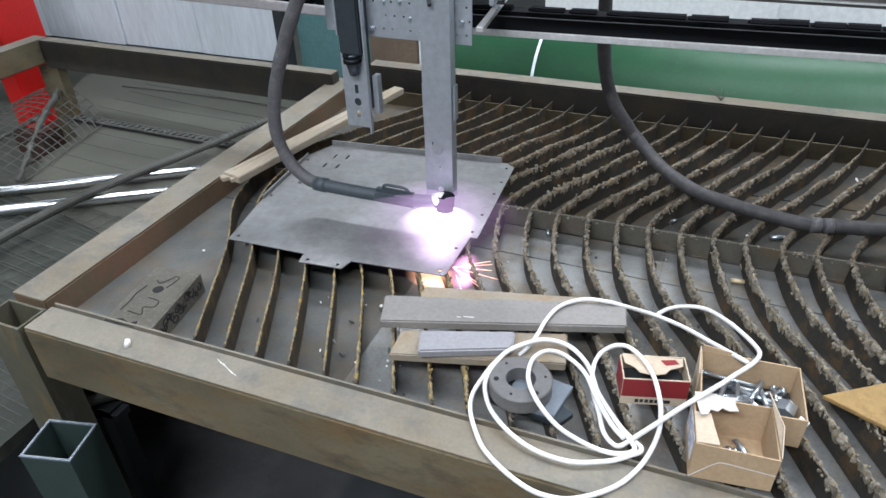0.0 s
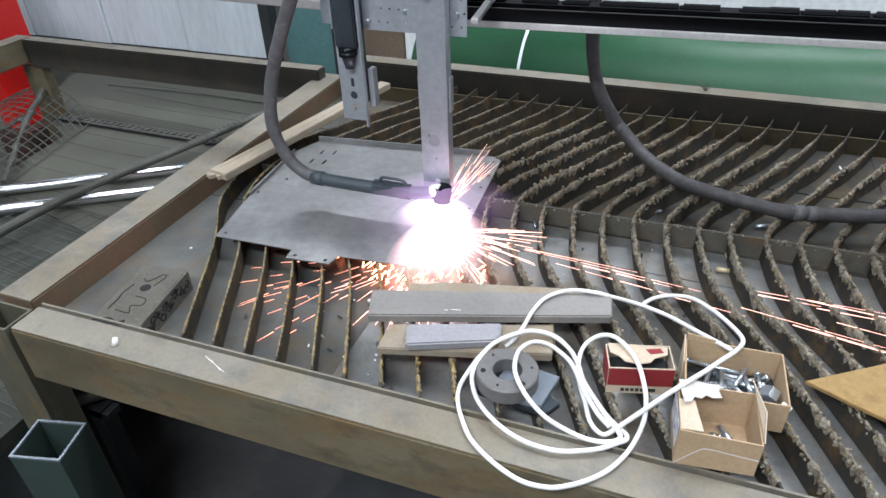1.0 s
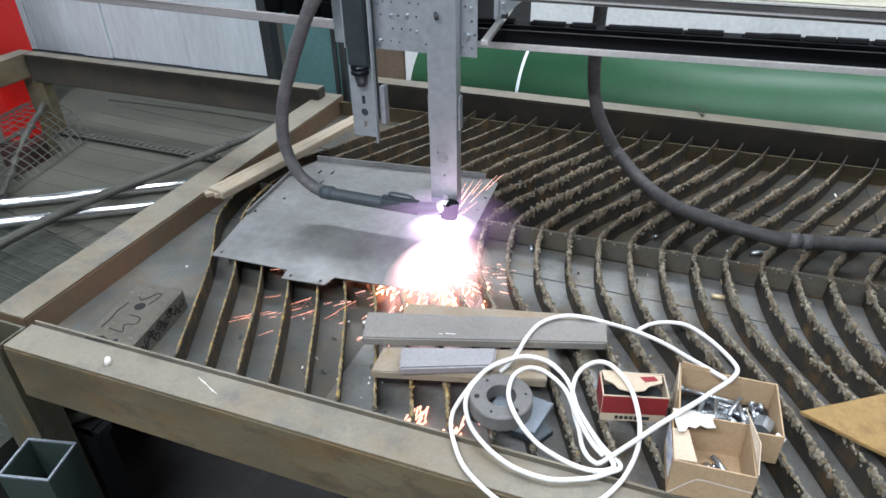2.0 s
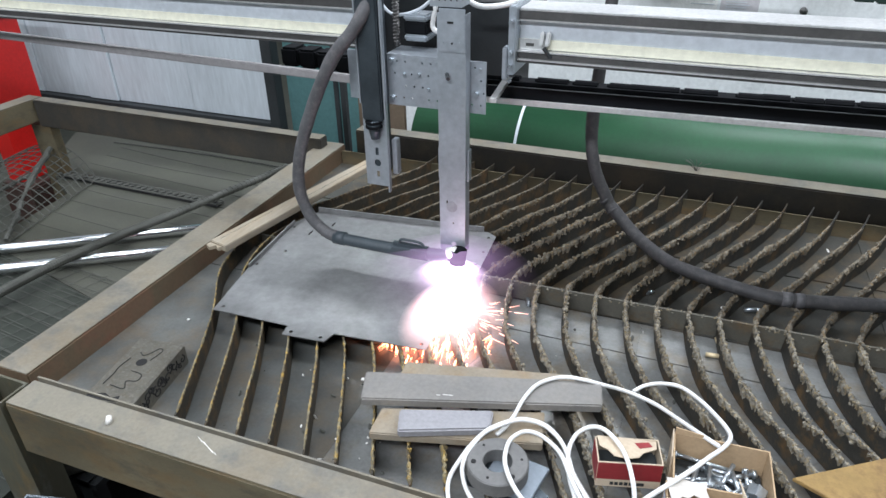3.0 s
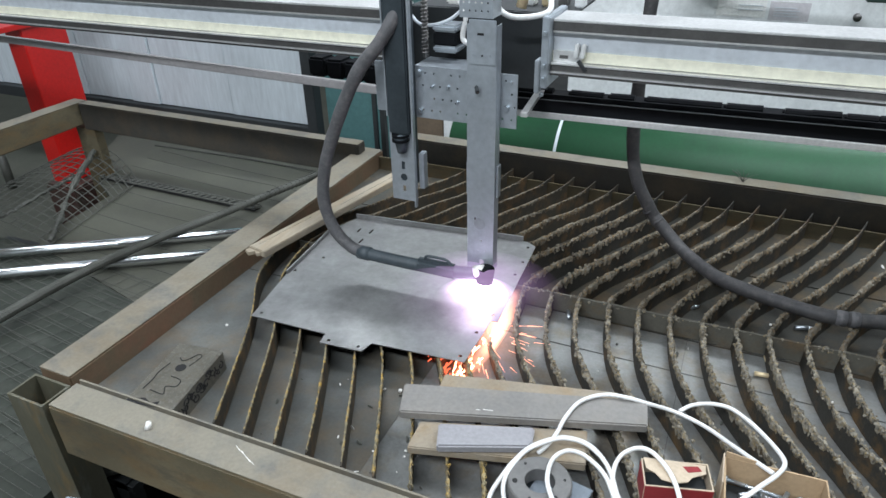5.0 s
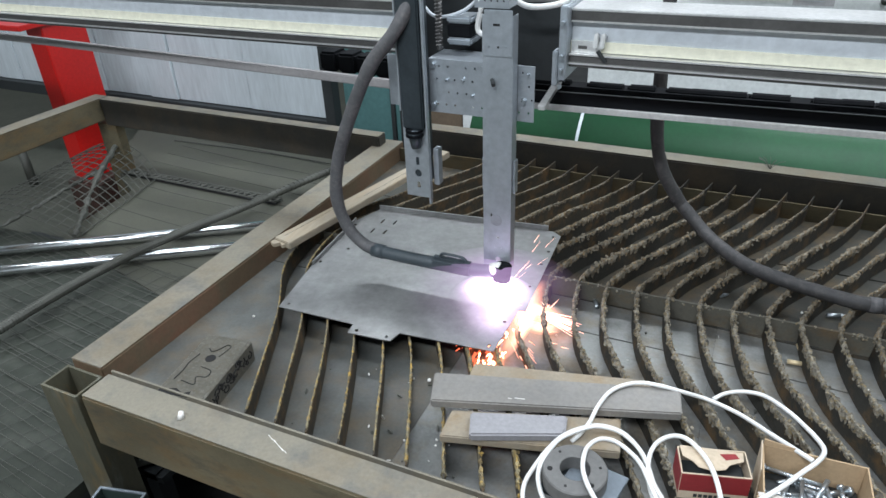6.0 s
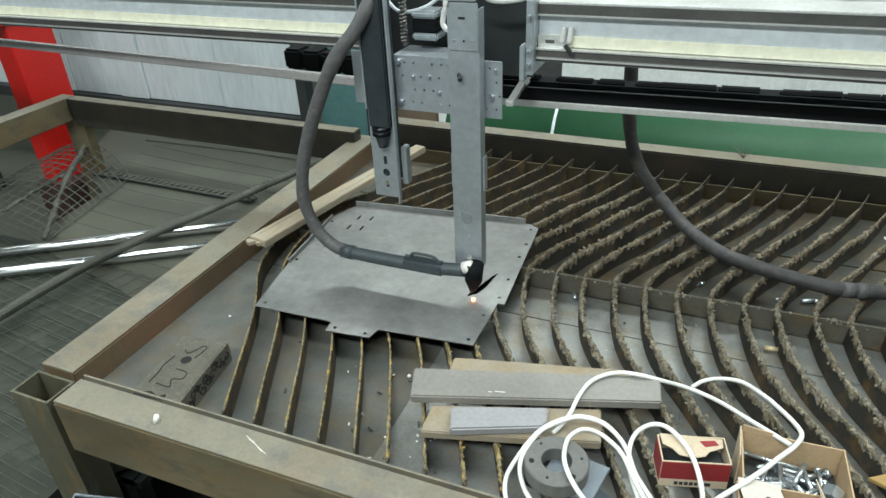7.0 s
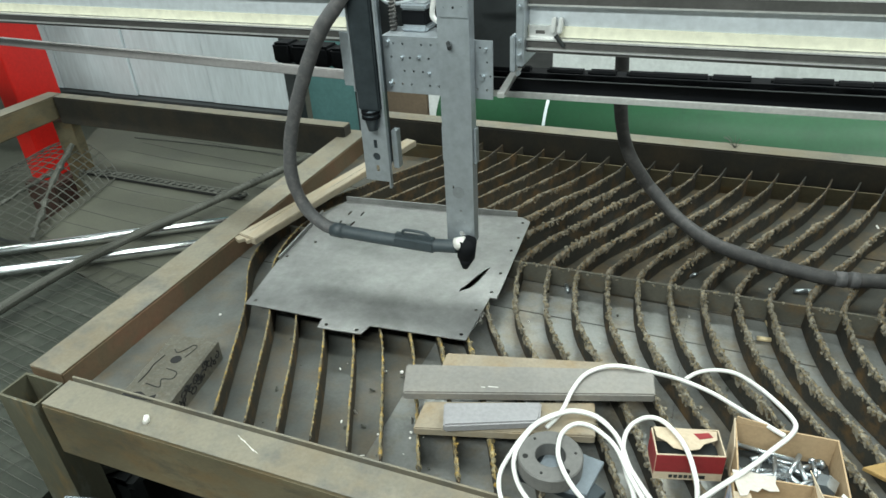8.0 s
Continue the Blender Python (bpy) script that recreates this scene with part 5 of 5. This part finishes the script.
part("slide_side", box_bm(-0.652, -0.6485, 1.121, 1.130, 1.20, 1.60), M_GALV, sl)
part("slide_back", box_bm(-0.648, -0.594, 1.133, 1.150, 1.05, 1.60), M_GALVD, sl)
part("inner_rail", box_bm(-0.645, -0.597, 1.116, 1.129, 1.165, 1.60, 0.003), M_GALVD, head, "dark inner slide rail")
part("inner_tip", cyl_bm((-0.621, 1.122, 1.165), (-0.619, 1.122, 1.125), 0.017, 0.010, seg=14), M_GALVD, head, "", True)
for z in (1.150, 1.160):
    part("tip_ring", cyl_bm((-0.621, 1.122, z), (-0.621, 1.122, z + 0.005), 0.019, seg=16), M_BLACK, head)
part("rear_rail", box_bm(-0.589, -0.577, 1.14, 1.16, 1.04, 1.12, 0.001), M_GALV, head)

post = thing("torch_post", "galvanised channel post that carries the plasma torch", "post")
PH = [ring_of(-0.4325, 0.893, 0.0062, 12), ring_of(-0.4335, 0.945, 0.0026, 8), ring_of(-0.440, 0.921, 0.0012, 5), ring_of(-0.425, 0.921, 0.0012, 5), ring_of(-0.448, 0.994, 0.002, 5, 0.006)]
part("channel", turn_bm(cut_bm([(-0.466, 0.872), (-0.405, 0.872), (-0.405, 1.385), (-0.466, 1.385)], PH, 0.0, 0.0015), Matrix(((1, 0, 0, 0), (0, 0, -1, 1.1215), (0, 1, 0, 0), (0, 0, 0, 1)))), M_GALV, post)
part("channel_side", box_bm(-0.466, -0.4645, 1.1218, 1.147, 0.872, 1.385), M_GALV, post)
part("channel_side", box_bm(-0.4065, -0.405, 1.1218, 1.147, 0.872, 1.385), M_GALV, post)
part("side_guide", box_bm(-0.471, -0.4668, 1.128, 1.146, 1.045, 1.115, 0.001), M_GALV, post)
part("side_guide", box_bm(-0.4042, -0.400, 1.128, 1.146, 1.045, 1.115, 0.001), M_GALV, post)
part("inner_sleeve", box_bm(-0.461, -0.406, 1.1170, 1.1196, 1.315, 1.395, 0.001), M_GALV, post)
part("slot", box_bm(-0.443, -0.430, 1.1160, 1.1172, 1.368, 1.372), M_HOLE, post)
for x, z in ((-0.452, 1.332), (-0.433, 1.332), (-0.418, 1.333)):
    part("rivet", cyl_bm((x, 1.1175, z), (x, 1.1155, z), 0.002, seg=8), M_ZINC if x != -0.433 else M_HOLE, post)
part("clamp_screw", cyl_bm((-0.446, 1.121, 1.272), (-0.439, 1.108, 1.266), 0.0042, seg=8), M_DARK, post, "dark clamp screw")
part("weld_mark", cyl_bm((-0.437, 1.1197, 0.985), (-0.437, 1.1193, 0.985), 0.013, seg=20), mat("scuffed_zinc", (0.42, 0.45, 0.48), 0.5, 0.7, 0.8, 25, 90, 0.1), post)
tb = part("top_box", turn_bm(cut_bm([(-0.478, 1.398), (-0.412, 1.398), (-0.412, 1.56), (-0.478, 1.56)],
                                    [ring_of(-0.47 + 0.012 * i, 1.41 + 0.014 * j, 0.0022, 6) for i in range(5) for j in range(6)], 0.0, 0.002), Matrix(((1, 0, 0, 0), (0, 0, -1, 1.116), (0, 1, 0, 0), (0, 0, 0, 1)))), M_GALV, post)
part("box_side", box_bm(-0.4135, -0.412, 1.1165, 1.16, 1.398, 1.56), M_GALV, tb)

for whole, drop in ((head, -0.047), (post, -0.040)):
    settle(whole, Matrix.Translation((0.013, 0.008, drop)) @ Matrix.Diagonal((1, 1, 1.045, 1)))

torch = thing("plasma_torch", "dark blue-grey plasma torch with white ceramic collar", "torch")
part("handle", tube_bm(smooth_line([(-0.705, 1.090, 0.870), (-0.66, 1.090, 0.869), (-0.58, 1.091, 0.868), (-0.50, 1.093, 0.869), (-0.435, 1.097, 0.874)], 6), 0.0145, 18), M_TORCH, torch, "", True)
part("grip", box_bm(-0.575, -0.475, 1.077, 1.105, 0.855, 0.888, 0.008), M_TORCH, torch)
part("trigger_guard", tube_bm(smooth_line([(-0.553, 1.09, 0.884), (-0.548, 1.09, 0.897), (-0.530, 1.09, 0.899), (-0.500, 1.09, 0.897), (-0.490, 1.09, 0.884)], 5), 0.0035, 8), M_TORCH, torch, "", True)
part("cuff", cyl_bm((-0.718, 1.090, 0.871), (-0.690, 1.090, 0.870), 0.0165, seg=18), M_TORCH, torch, "", True)
part("collar", cyl_bm((-0.437, 1.096, 0.880), (-0.418, 1.097, 0.888), 0.0135, 0.0125, seg=18), M_CERAM, torch, "white ceramic collar", True)
part("shield", cyl_bm((-0.414, 1.10, 0.892), (-0.418, 1.10, 0.850), 0.0185, 0.0180, seg=20), M_BLACK, torch, "", True)
part("nozzle", cyl_bm((-0.418, 1.10, 0.850), (-0.421, 1.10, 0.822), 0.0175, 0.006, seg=20), M_BLACK, torch, "", True)

settle(torch, Matrix.Translation((-0.408 + 0.421 * 1.05, 0.009, 0.0)) @ Matrix.Diagonal((1.05, 1, 1, 1)))

lead = thing("torch_lead", "thick grey hose looping down to the torch", "hose")
part("hose", tube_bm(smooth_line([(-0.581, 1.192, 1.493), (-0.609, 1.132, 1.41), (-0.635, 1.112, 1.363), (-0.684, 1.100, 1.302), (-0.741, 1.099, 1.198), (-0.788, 1.099, 1.085),
                                  (-0.804, 1.099, 0.991), (-0.783, 1.099, 0.918), (-0.742, 1.099, 0.880), (-0.706, 1.099, 0.871)], 10), 0.0142, 14, 0.10), M_HOSE, lead, "", True)

# ---------------------------------------------------------------- arc and sparks
def ball(c, r, squash=1.0):
    bm = bmesh.new()
    bmesh.ops.create_icosphere(bm, subdivisions=3, radius=r, matrix=Matrix.Translation(c) @ Matrix.Diagonal((1, 1, squash, 1)))
    return bm


arc = thing("plasma_arc", "dazzling white plasma arc with its pink lens glare around it", "arc")
part("core", ball((AX + 0.004, AY - 0.008, AZ + 0.008), 0.016), glow("arc_core", (0.92, 0.80, 1.0), 30), arc, "", True)


def glow_shell(name, at, radii, material, parent, dome=True):
    """A see-through shell with glare or cast light put in; dome on the sheet."""
    bm = bmesh.new()
    bmesh.ops.create_icosphere(bm, subdivisions=4, radius=1.0)
    if dome:
        bmesh.ops.bisect_plane(bm, geom=bm.verts[:] + bm.edges[:] + bm.faces[:], plane_co=(0, 0, 0), plane_no=(0, 0, 1), clear_inner=True)
    ob = part(name, bm, material, parent, "", True)
    ob.matrix_local = Matrix.Translation(at) @ Matrix.Diagonal((*radii, 1))
    return ob


# Lens glare around the arc is put in as two glowing shells.
glow_shell("vapour", (AX - 0.002, AY - 0.024, 0.8070), (0.105, 0.095, 0.050), soft_glow("arc_glare", (1.0, 0.74, 0.97), 8.0, 6.0), arc)
glow_shell("halo", (AX - 0.002, AY - 0.024, 0.8072), (0.21, 0.20, 0.085), soft_glow("arc_halo", (0.92, 0.60, 1.0), 0.40, 4.0), arc)


def fan(origin, az, el, near, far, length, count, seed, r=0.0009, drop=0.0, floor=0.0):
    """Streaks flying out of one point: az, el in degrees as (from, to)."""
    rnd = random.Random(seed)
    bm = bmesh.new()
    for k in range(count):
        a, e = radians(rnd.uniform(*az)), radians(rnd.uniform(*el))
        d = Vector((math.cos(a) * math.cos(e), math.sin(a) * math.cos(e), math.sin(e)))
        s = rnd.uniform(near, far)
        ln = rnd.uniform(*length)
        p, q = Vector(origin) + d * s, Vector(origin) + d * (s + ln)
        p.z -= drop * s * s
        q.z -= drop * (s + ln) ** 2
        if floor:
            p.z, q.z = max(p.z, floor), max(q.z, floor)
        cyl_bm(p, q, r * rnd.uniform(0.5, 1.3), r * 0.3, seg=4, bm=bm)
    return bm


G_OR = glow("orange_spark", (1.0, 0.40, 0.24), 3.4)
G_HOT = glow("white_hot_spark", (1.0, 0.50, 0.36), 4.5)
G_RED = glow("red_ember", (1.0, 0.16, 0.06), 2.0)
BURSTS = []


def burst(bm, material, label, t0, t1, drift):
    ob = tagged(part("spark_burst", bm, material), label, "sparks", "", "stuff")
    BURSTS.append((ob, t0, t1, Vector(drift)))


LOW = "orange sparks spraying out under the steel sheet"
HIGH = "white-hot sparks flying off the cut"
for t0, t1, sd, n in ((0.33, 0.63, 1, 44), (0.67, 0.97, 2, 50), (0.97, 1.27, 3, 44), (1.30, 1.63, 4, 24), (1.67, 2.0, 5, 20), (2.0, 2.4, 6, 20), (2.45, 2.9, 7, 16)):
    burst(fan((-0.40, 1.06, 0.775), (176, 245), (-6, 2), 0.14, 0.38, (0.015, 0.06), n, sd, 0.0010, 0.2, 0.751), G_OR, LOW, t0, t1, (-0.05, -0.03, -0.004))
    burst(fan((-0.40, 1.04, 0.765), (215, 300), (-10, 0), 0.06, 0.22, (0.01, 0.05), n, sd + 40, 0.0012, 0.3, 0.751), G_HOT, LOW, t0, t1, (-0.01, -0.04, -0.004))
for t0, t1, sd in ((0.33, 0.63, 11), (0.67, 0.93, 12), (0.93, 1.23, 13)):
    burst(fan((-0.38, 1.09, 0.80), (-9, 1), (-1, 3), 0.08, 0.85, (0.08, 0.30), 40 if sd < 13 else 16, sd, 0.0008, 0.05, 0.79), G_HOT, "long orange spark streaks flying over the slats", t0, t1, (0.09, -0.015, 0))
    burst(fan((-0.38, 1.09, 0.80), (-60, 20), (-6, 10), 0.04, 0.16, (0.02, 0.09), 60, sd + 30, 0.0014, 0.3, 0.753), G_HOT, HIGH, t0, t1, (0.02, -0.01, 0))
for t0, t1, sd, n in ((0.63, 0.93, 21, 55), (0.93, 1.23, 22, 45), (1.3, 1.6, 23, 12), (1.75, 2.1, 24, 14), (3.2, 3.6, 25, 30), (3.6, 3.95, 26, 20), (4.4, 4.72, 27, 10), (5.7, 6.2, 28, 8), (6.55, 6.75, 29, 8)):
    burst(fan((-0.40, 1.12, 0.81), (55, 80), (12, 38), 0.03, 0.15, (0.02, 0.07), n, sd, 0.0006), G_HOT, HIGH, t0, t1, (0.012, 0.03, 0.012))
for t0, t1, sd, n, c in ((3.2, 3.58, 31, 60, (-0.37, 1.17, 0.78)), (3.6, 3.97, 32, 40, (-0.37, 1.16, 0.78)), (4.0, 4.35, 33, 20, (-0.37, 1.14, 0.78)), (4.4, 4.75, 34, 16, (-0.37, 1.12, 0.78)),
                         (4.8, 5.5, 35, 30, (-0.38, 1.10, 0.78)), (5.6, 6.3, 36, 22, (-0.38, 1.08, 0.78)), (6.33, 6.72, 37, 16, (-0.38, 1.07, 0.78)), (1.35, 2.05, 38, 60, (-0.38, 1.08, 0.78)), (2.1, 3.1, 39, 60, (-0.37, 1.14, 0.78))):
    burst(fan(c, (-95, 40), (-18, 2), 0.04, 0.15, (0.01, 0.05), n, sd, 0.0010, 0.4, 0.751), G_HOT if n > 50 else G_OR, HIGH, t0, t1, (0.012, -0.006, -0.002))
burst(fan((-0.335, 1.145, 0.782), (-16, 8), (-16, 0), 0.0, 0.07, (0.02, 0.07), 60, 53, 0.0013, 0.2, 0.753), G_HOT, HIGH, 5.62, 6.30, (0.012, -0.006, 0))
burst(fan((-0.345, 1.00, 0.79), (-60, 30), (-10, 12), 0.0, 0.05, (0.03, 0.08), 12, 54, 0.0010, 0.2, 0.753), G_HOT, HIGH, 0.0, 0.32, (0.012, -0.006, 0))
burst(fan((-0.38, 1.08, 0.78), (-50, 35), (-8, 5), 0.05, 0.13, (0.03, 0.09), 70, 51, 0.0012, 0.2, 0.753), G_OR, HIGH, 6.74, 6.87, (0.02, -0.01, 0))
burst(fan((-0.30, 1.34, 0.84), (60, 66), (38, 46), 0.0, 0.02, (0.05, 0.08), 3, 52, 0.0011), G_OR, "single orange spark rising over the slats", 4.27, 4.6, (0.015, 0.04, 0.05))
for t0, t1, sd, c in ((3.42, 3.62, 61, (-0.01, 1.33, 0.80)), (3.42, 3.62, 62, (-0.16, 1.20, 0.80)), (3.42, 3.62, 63, (-0.07, 1.62, 0.86)), (3.42, 3.62, 64, (-0.25, 1.36, 0.82)), (5.82, 6.25, 65, (-0.285, 1.126, 0.806))):
    burst(fan(c, (0, 360), (-10, 80), 0.0, 0.016, (0.004, 0.022), 8, sd, 0.0008), G_HOT, "small cluster of orange sparks on the slats", t0, t1, (0.004, -0.004, 0))


def heap(c, spread, count, seed):
    rnd = random.Random(seed)
    bm = bmesh.new()
    for k in range(count):
        x, y = rnd.gauss(c[0], spread[0]), rnd.gauss(c[1], spread[1])
        a = rnd.uniform(-0.5, 0.5) - 1.57
        z = rnd.uniform(0.751, 0.770)
        p = Vector((x, y, z))
        cyl_bm(p, p + Vector((math.cos(a), math.sin(a), 0)) * rnd.uniform(0.006, 0.03), 0.0022, 0.0008, seg=4, bm=bm)
    return bm


G_MOLT = glow("molten_drop", (1.0, 0.30, 0.13), 16)
burst(heap((-0.40, 0.985), (0.07, 0.05), 110, 71), G_MOLT, "glowing molten drops on the pan under the cut", 0.33, 3.05, (0.02, 0.05, 0))
burst(heap((-0.350, 1.02), (0.014, 0.05), 40, 72), G_MOLT, "glowing molten drops on the pan under the cut", 3.15, 6.72, (-0.012, -0.05, 0))
burst(heap((-0.39, 1.0), (0.03, 0.04), 26, 73), G_RED, "dull red drops cooling on the pan", 0.1, 6.9, (0, 0, 0))
burst(heap((-0.250, 0.680), (0.012, 0.012), 18, 81), G_OR, "glowing sparks gathered in the pan below a plate", 1.4, 2.35, (0.004, 0, 0))
burst(heap((-0.185, 0.675), (0.012, 0.02), 14, 82), G_OR, "glowing sparks gathered in the pan below a plate", 1.4, 2.35, (0.006, 0, 0))
burst(heap((-0.93, 1.19), (0.025, 0.035), 16, 84), G_MOLT, "glowing sparks caught between slats and rail", 0.36, 0.70, (-0.01, -0.01, 0))
burst(heap((-0.74, 0.93), (0.06, 0.015), 22, 85), G_MOLT, "glowing drops under the edge of the sheet", 0.36, 0.78, (-0.02, -0.01, 0))
# Glare and orange light of the sparks, put in as glowing shells.
plume = thing("spark_plume", "white-hot plume of sparks pouring off the sheet", "sparks")
glow_shell("glow", (-0.365, 1.005, 0.785), (0.112, 0.170, 0.060), soft_glow("plume_glow", (1.0, 0.62, 0.56), 7.0, 4.5), plume, False)
rim = thing("rim_glow", "orange glow of molten drops along the sheet edge", "sparks")
glow_shell("glow", (-0.332, 1.11, 0.780), (0.026, 0.155, 0.026), soft_glow("rim_light", (1.0, 0.46, 0.28), 3.2, 3.0), rim, False)
side = thing("side_glow", "orange-white glow of sparks landing on the pan", "sparks")
glow_shell("glow", (-0.298, 1.130, 0.772), (0.060, 0.050, 0.022), soft_glow("side_light", (1.0, 0.50, 0.30), 2.6, 4.0), side, False)
early = thing("under_glow", "orange and pink glow under the edge of the sheet", "sparks")
glow_shell("glow", (-0.385, 0.985, 0.766), (0.062, 0.036, 0.018), soft_glow("under_light", (1.0, 0.50, 0.28), 3.4, 4.0), early, False)
glow_shell("glow", (-0.326, 1.020, 0.770), (0.036, 0.060, 0.022), soft_glow("pink_light", (1.0, 0.45, 0.72), 1.9, 4.0), early, False)
ember = tagged(part("hot_spot", ball((AX + 0.004, AY - 0.008, 0.8085), 0.0045, 0.6), glow("hot_steel", (1.0, 0.30, 0.10), 14)), "glowing red spot where the cut ended", "ember")
# ---------------------------------------------------------------- all that moves
TRAVEL = [(0.0, 0, 0), (0.5, 0.006, 0.006), (1.0, 0.018, 0.017), (1.5, 0.026, 0.028), (2.0, 0.030, 0.051), (2.7, 0.034, 0.084), (3.3, 0.036, 0.108),
          (3.5, 0.034, 0.107), (4.0, 0.031, 0.098), (4.5, 0.026, 0.080), (5.2, 0.020, 0.048), (6.0, 0.013, 0.017), (6.5, 0.008, 0.001), (6.75, 0.008, -0.008),
          (7.0, 0.009, -0.010), (7.5, 0.010, -0.012), (8.0, 0.010, -0.004)]
LIFT = [(0.0, 0), (7.45, 0), (7.75, 0.012), (8.0, 0.022)]
POSTLIFT = [(0.0, 0), (6.95, 0), (7.15, 0.010), (7.4, 0.022), (8.0, 0.023)]


def between(rows, t):
    for a, b in zip(rows, rows[1:]):
        if a[0] <= t <= b[0]:
            s = (t - a[0]) / (b[0] - a[0])
            return [p + (q - p) * s for p, q in zip(a[1:], b[1:])]
    return list(rows[-1][1:])


def motions():
    times = sorted({r[0] for r in TRAVEL} | {r[0] for r in LIFT} | {r[0] for r in POSTLIFT})
    for ob, up in ((gantry, ()), (head, (LIFT,)), (post, (LIFT, POSTLIFT)), (torch, (LIFT, POSTLIFT)), (lead, (LIFT, POSTLIFT))):
        walk(ob, [(t, pose(*between(TRAVEL, t), sum(between(u, t)[0] for u in up))) for t in times])
    sway = []
    for t in times:
        tx, ty = between(TRAVEL, t)
        turn = pose(0, 0, 0, -math.degrees(math.atan((ty + 0.010) / 0.42)), math.degrees(math.atan((tx - 0.010) / 0.42)), 0)
        sway.append((t, Matrix.Translation(JOINT) @ turn @ Matrix.Translation(-JOINT)))
    walk(hung, sway)
    gone = Matrix.Translation((0, 0, -1.6))
    on = [t for t in times if t < 6.7]
    out = pose(0.008, -0.007, 0)
    walk(arc, [(t, pose(*between(TRAVEL, t), 0)) for t in on] + [(6.73, out), (6.77, gone @ out), (8.0, gone @ out)])
    walk(ember, [(0.0, gone @ out), (6.65, gone @ out), (6.70, out), (7.05, out), (7.10, gone @ out), (8.0, gone @ out)])
    walk(plume, [(0.0, gone), (0.60, gone), (0.65, pose(0.005, 0.005, 0)), (1.3, pose(0.02, 0.0, 0)), (2.0, pose(0.02, 0.01, 0)), (2.6, pose(0.02, 0.05, 0)), (3.0, pose(0.03, 0.07, 0)), (3.05, gone), (8.0, gone)])
    walk(rim, [(0.0, gone), (3.05, gone), (3.1, pose(0.01, 0.08, 0)), (3.6, pose(0.01, 0.08, 0)), (4.5, pose(0, 0.03, 0)), (6.0, pose(0, 0.0, 0)), (6.70, pose(0, 0, 0)), (6.85, pose(0, 0, 0)), (6.9, gone), (8.0, gone)])
    walk(side, [(0.0, gone), (5.55, gone), (5.6, pose(0, 0, 0)), (6.0, pose(0, 0, 0)), (6.28, pose(0.004, -0.004, 0)), (6.33, gone), (8.0, gone)])
    walk(early, [(0.0, pose(0, 0, 0)), (0.62, pose(0.008, 0.004, 0)), (0.66, gone), (8.0, gone)])
    walk(slug, [(0.0, pose(0, 0, 0)), (6.70, pose(0, 0, 0)), (6.74, pose(0, 0, -0.010)), (6.80, pose(0.002, -0.002, -0.054)), (8.0, pose(0.002, -0.002, -0.054))])
    for ob, t0, t1, drift in BURSTS:
        a, b = Matrix.Translation((0, 0, 0)), Matrix.Translation(drift)
        rows = [(0.0, a)] if t0 <= 0 else [(0.0, gone), (t0 - 0.04, gone), (t0, a)]
        rows += [(t1 - 0.04, b), (t1, gone), (8.0, gone)]
        walk(ob, rows)


motions()
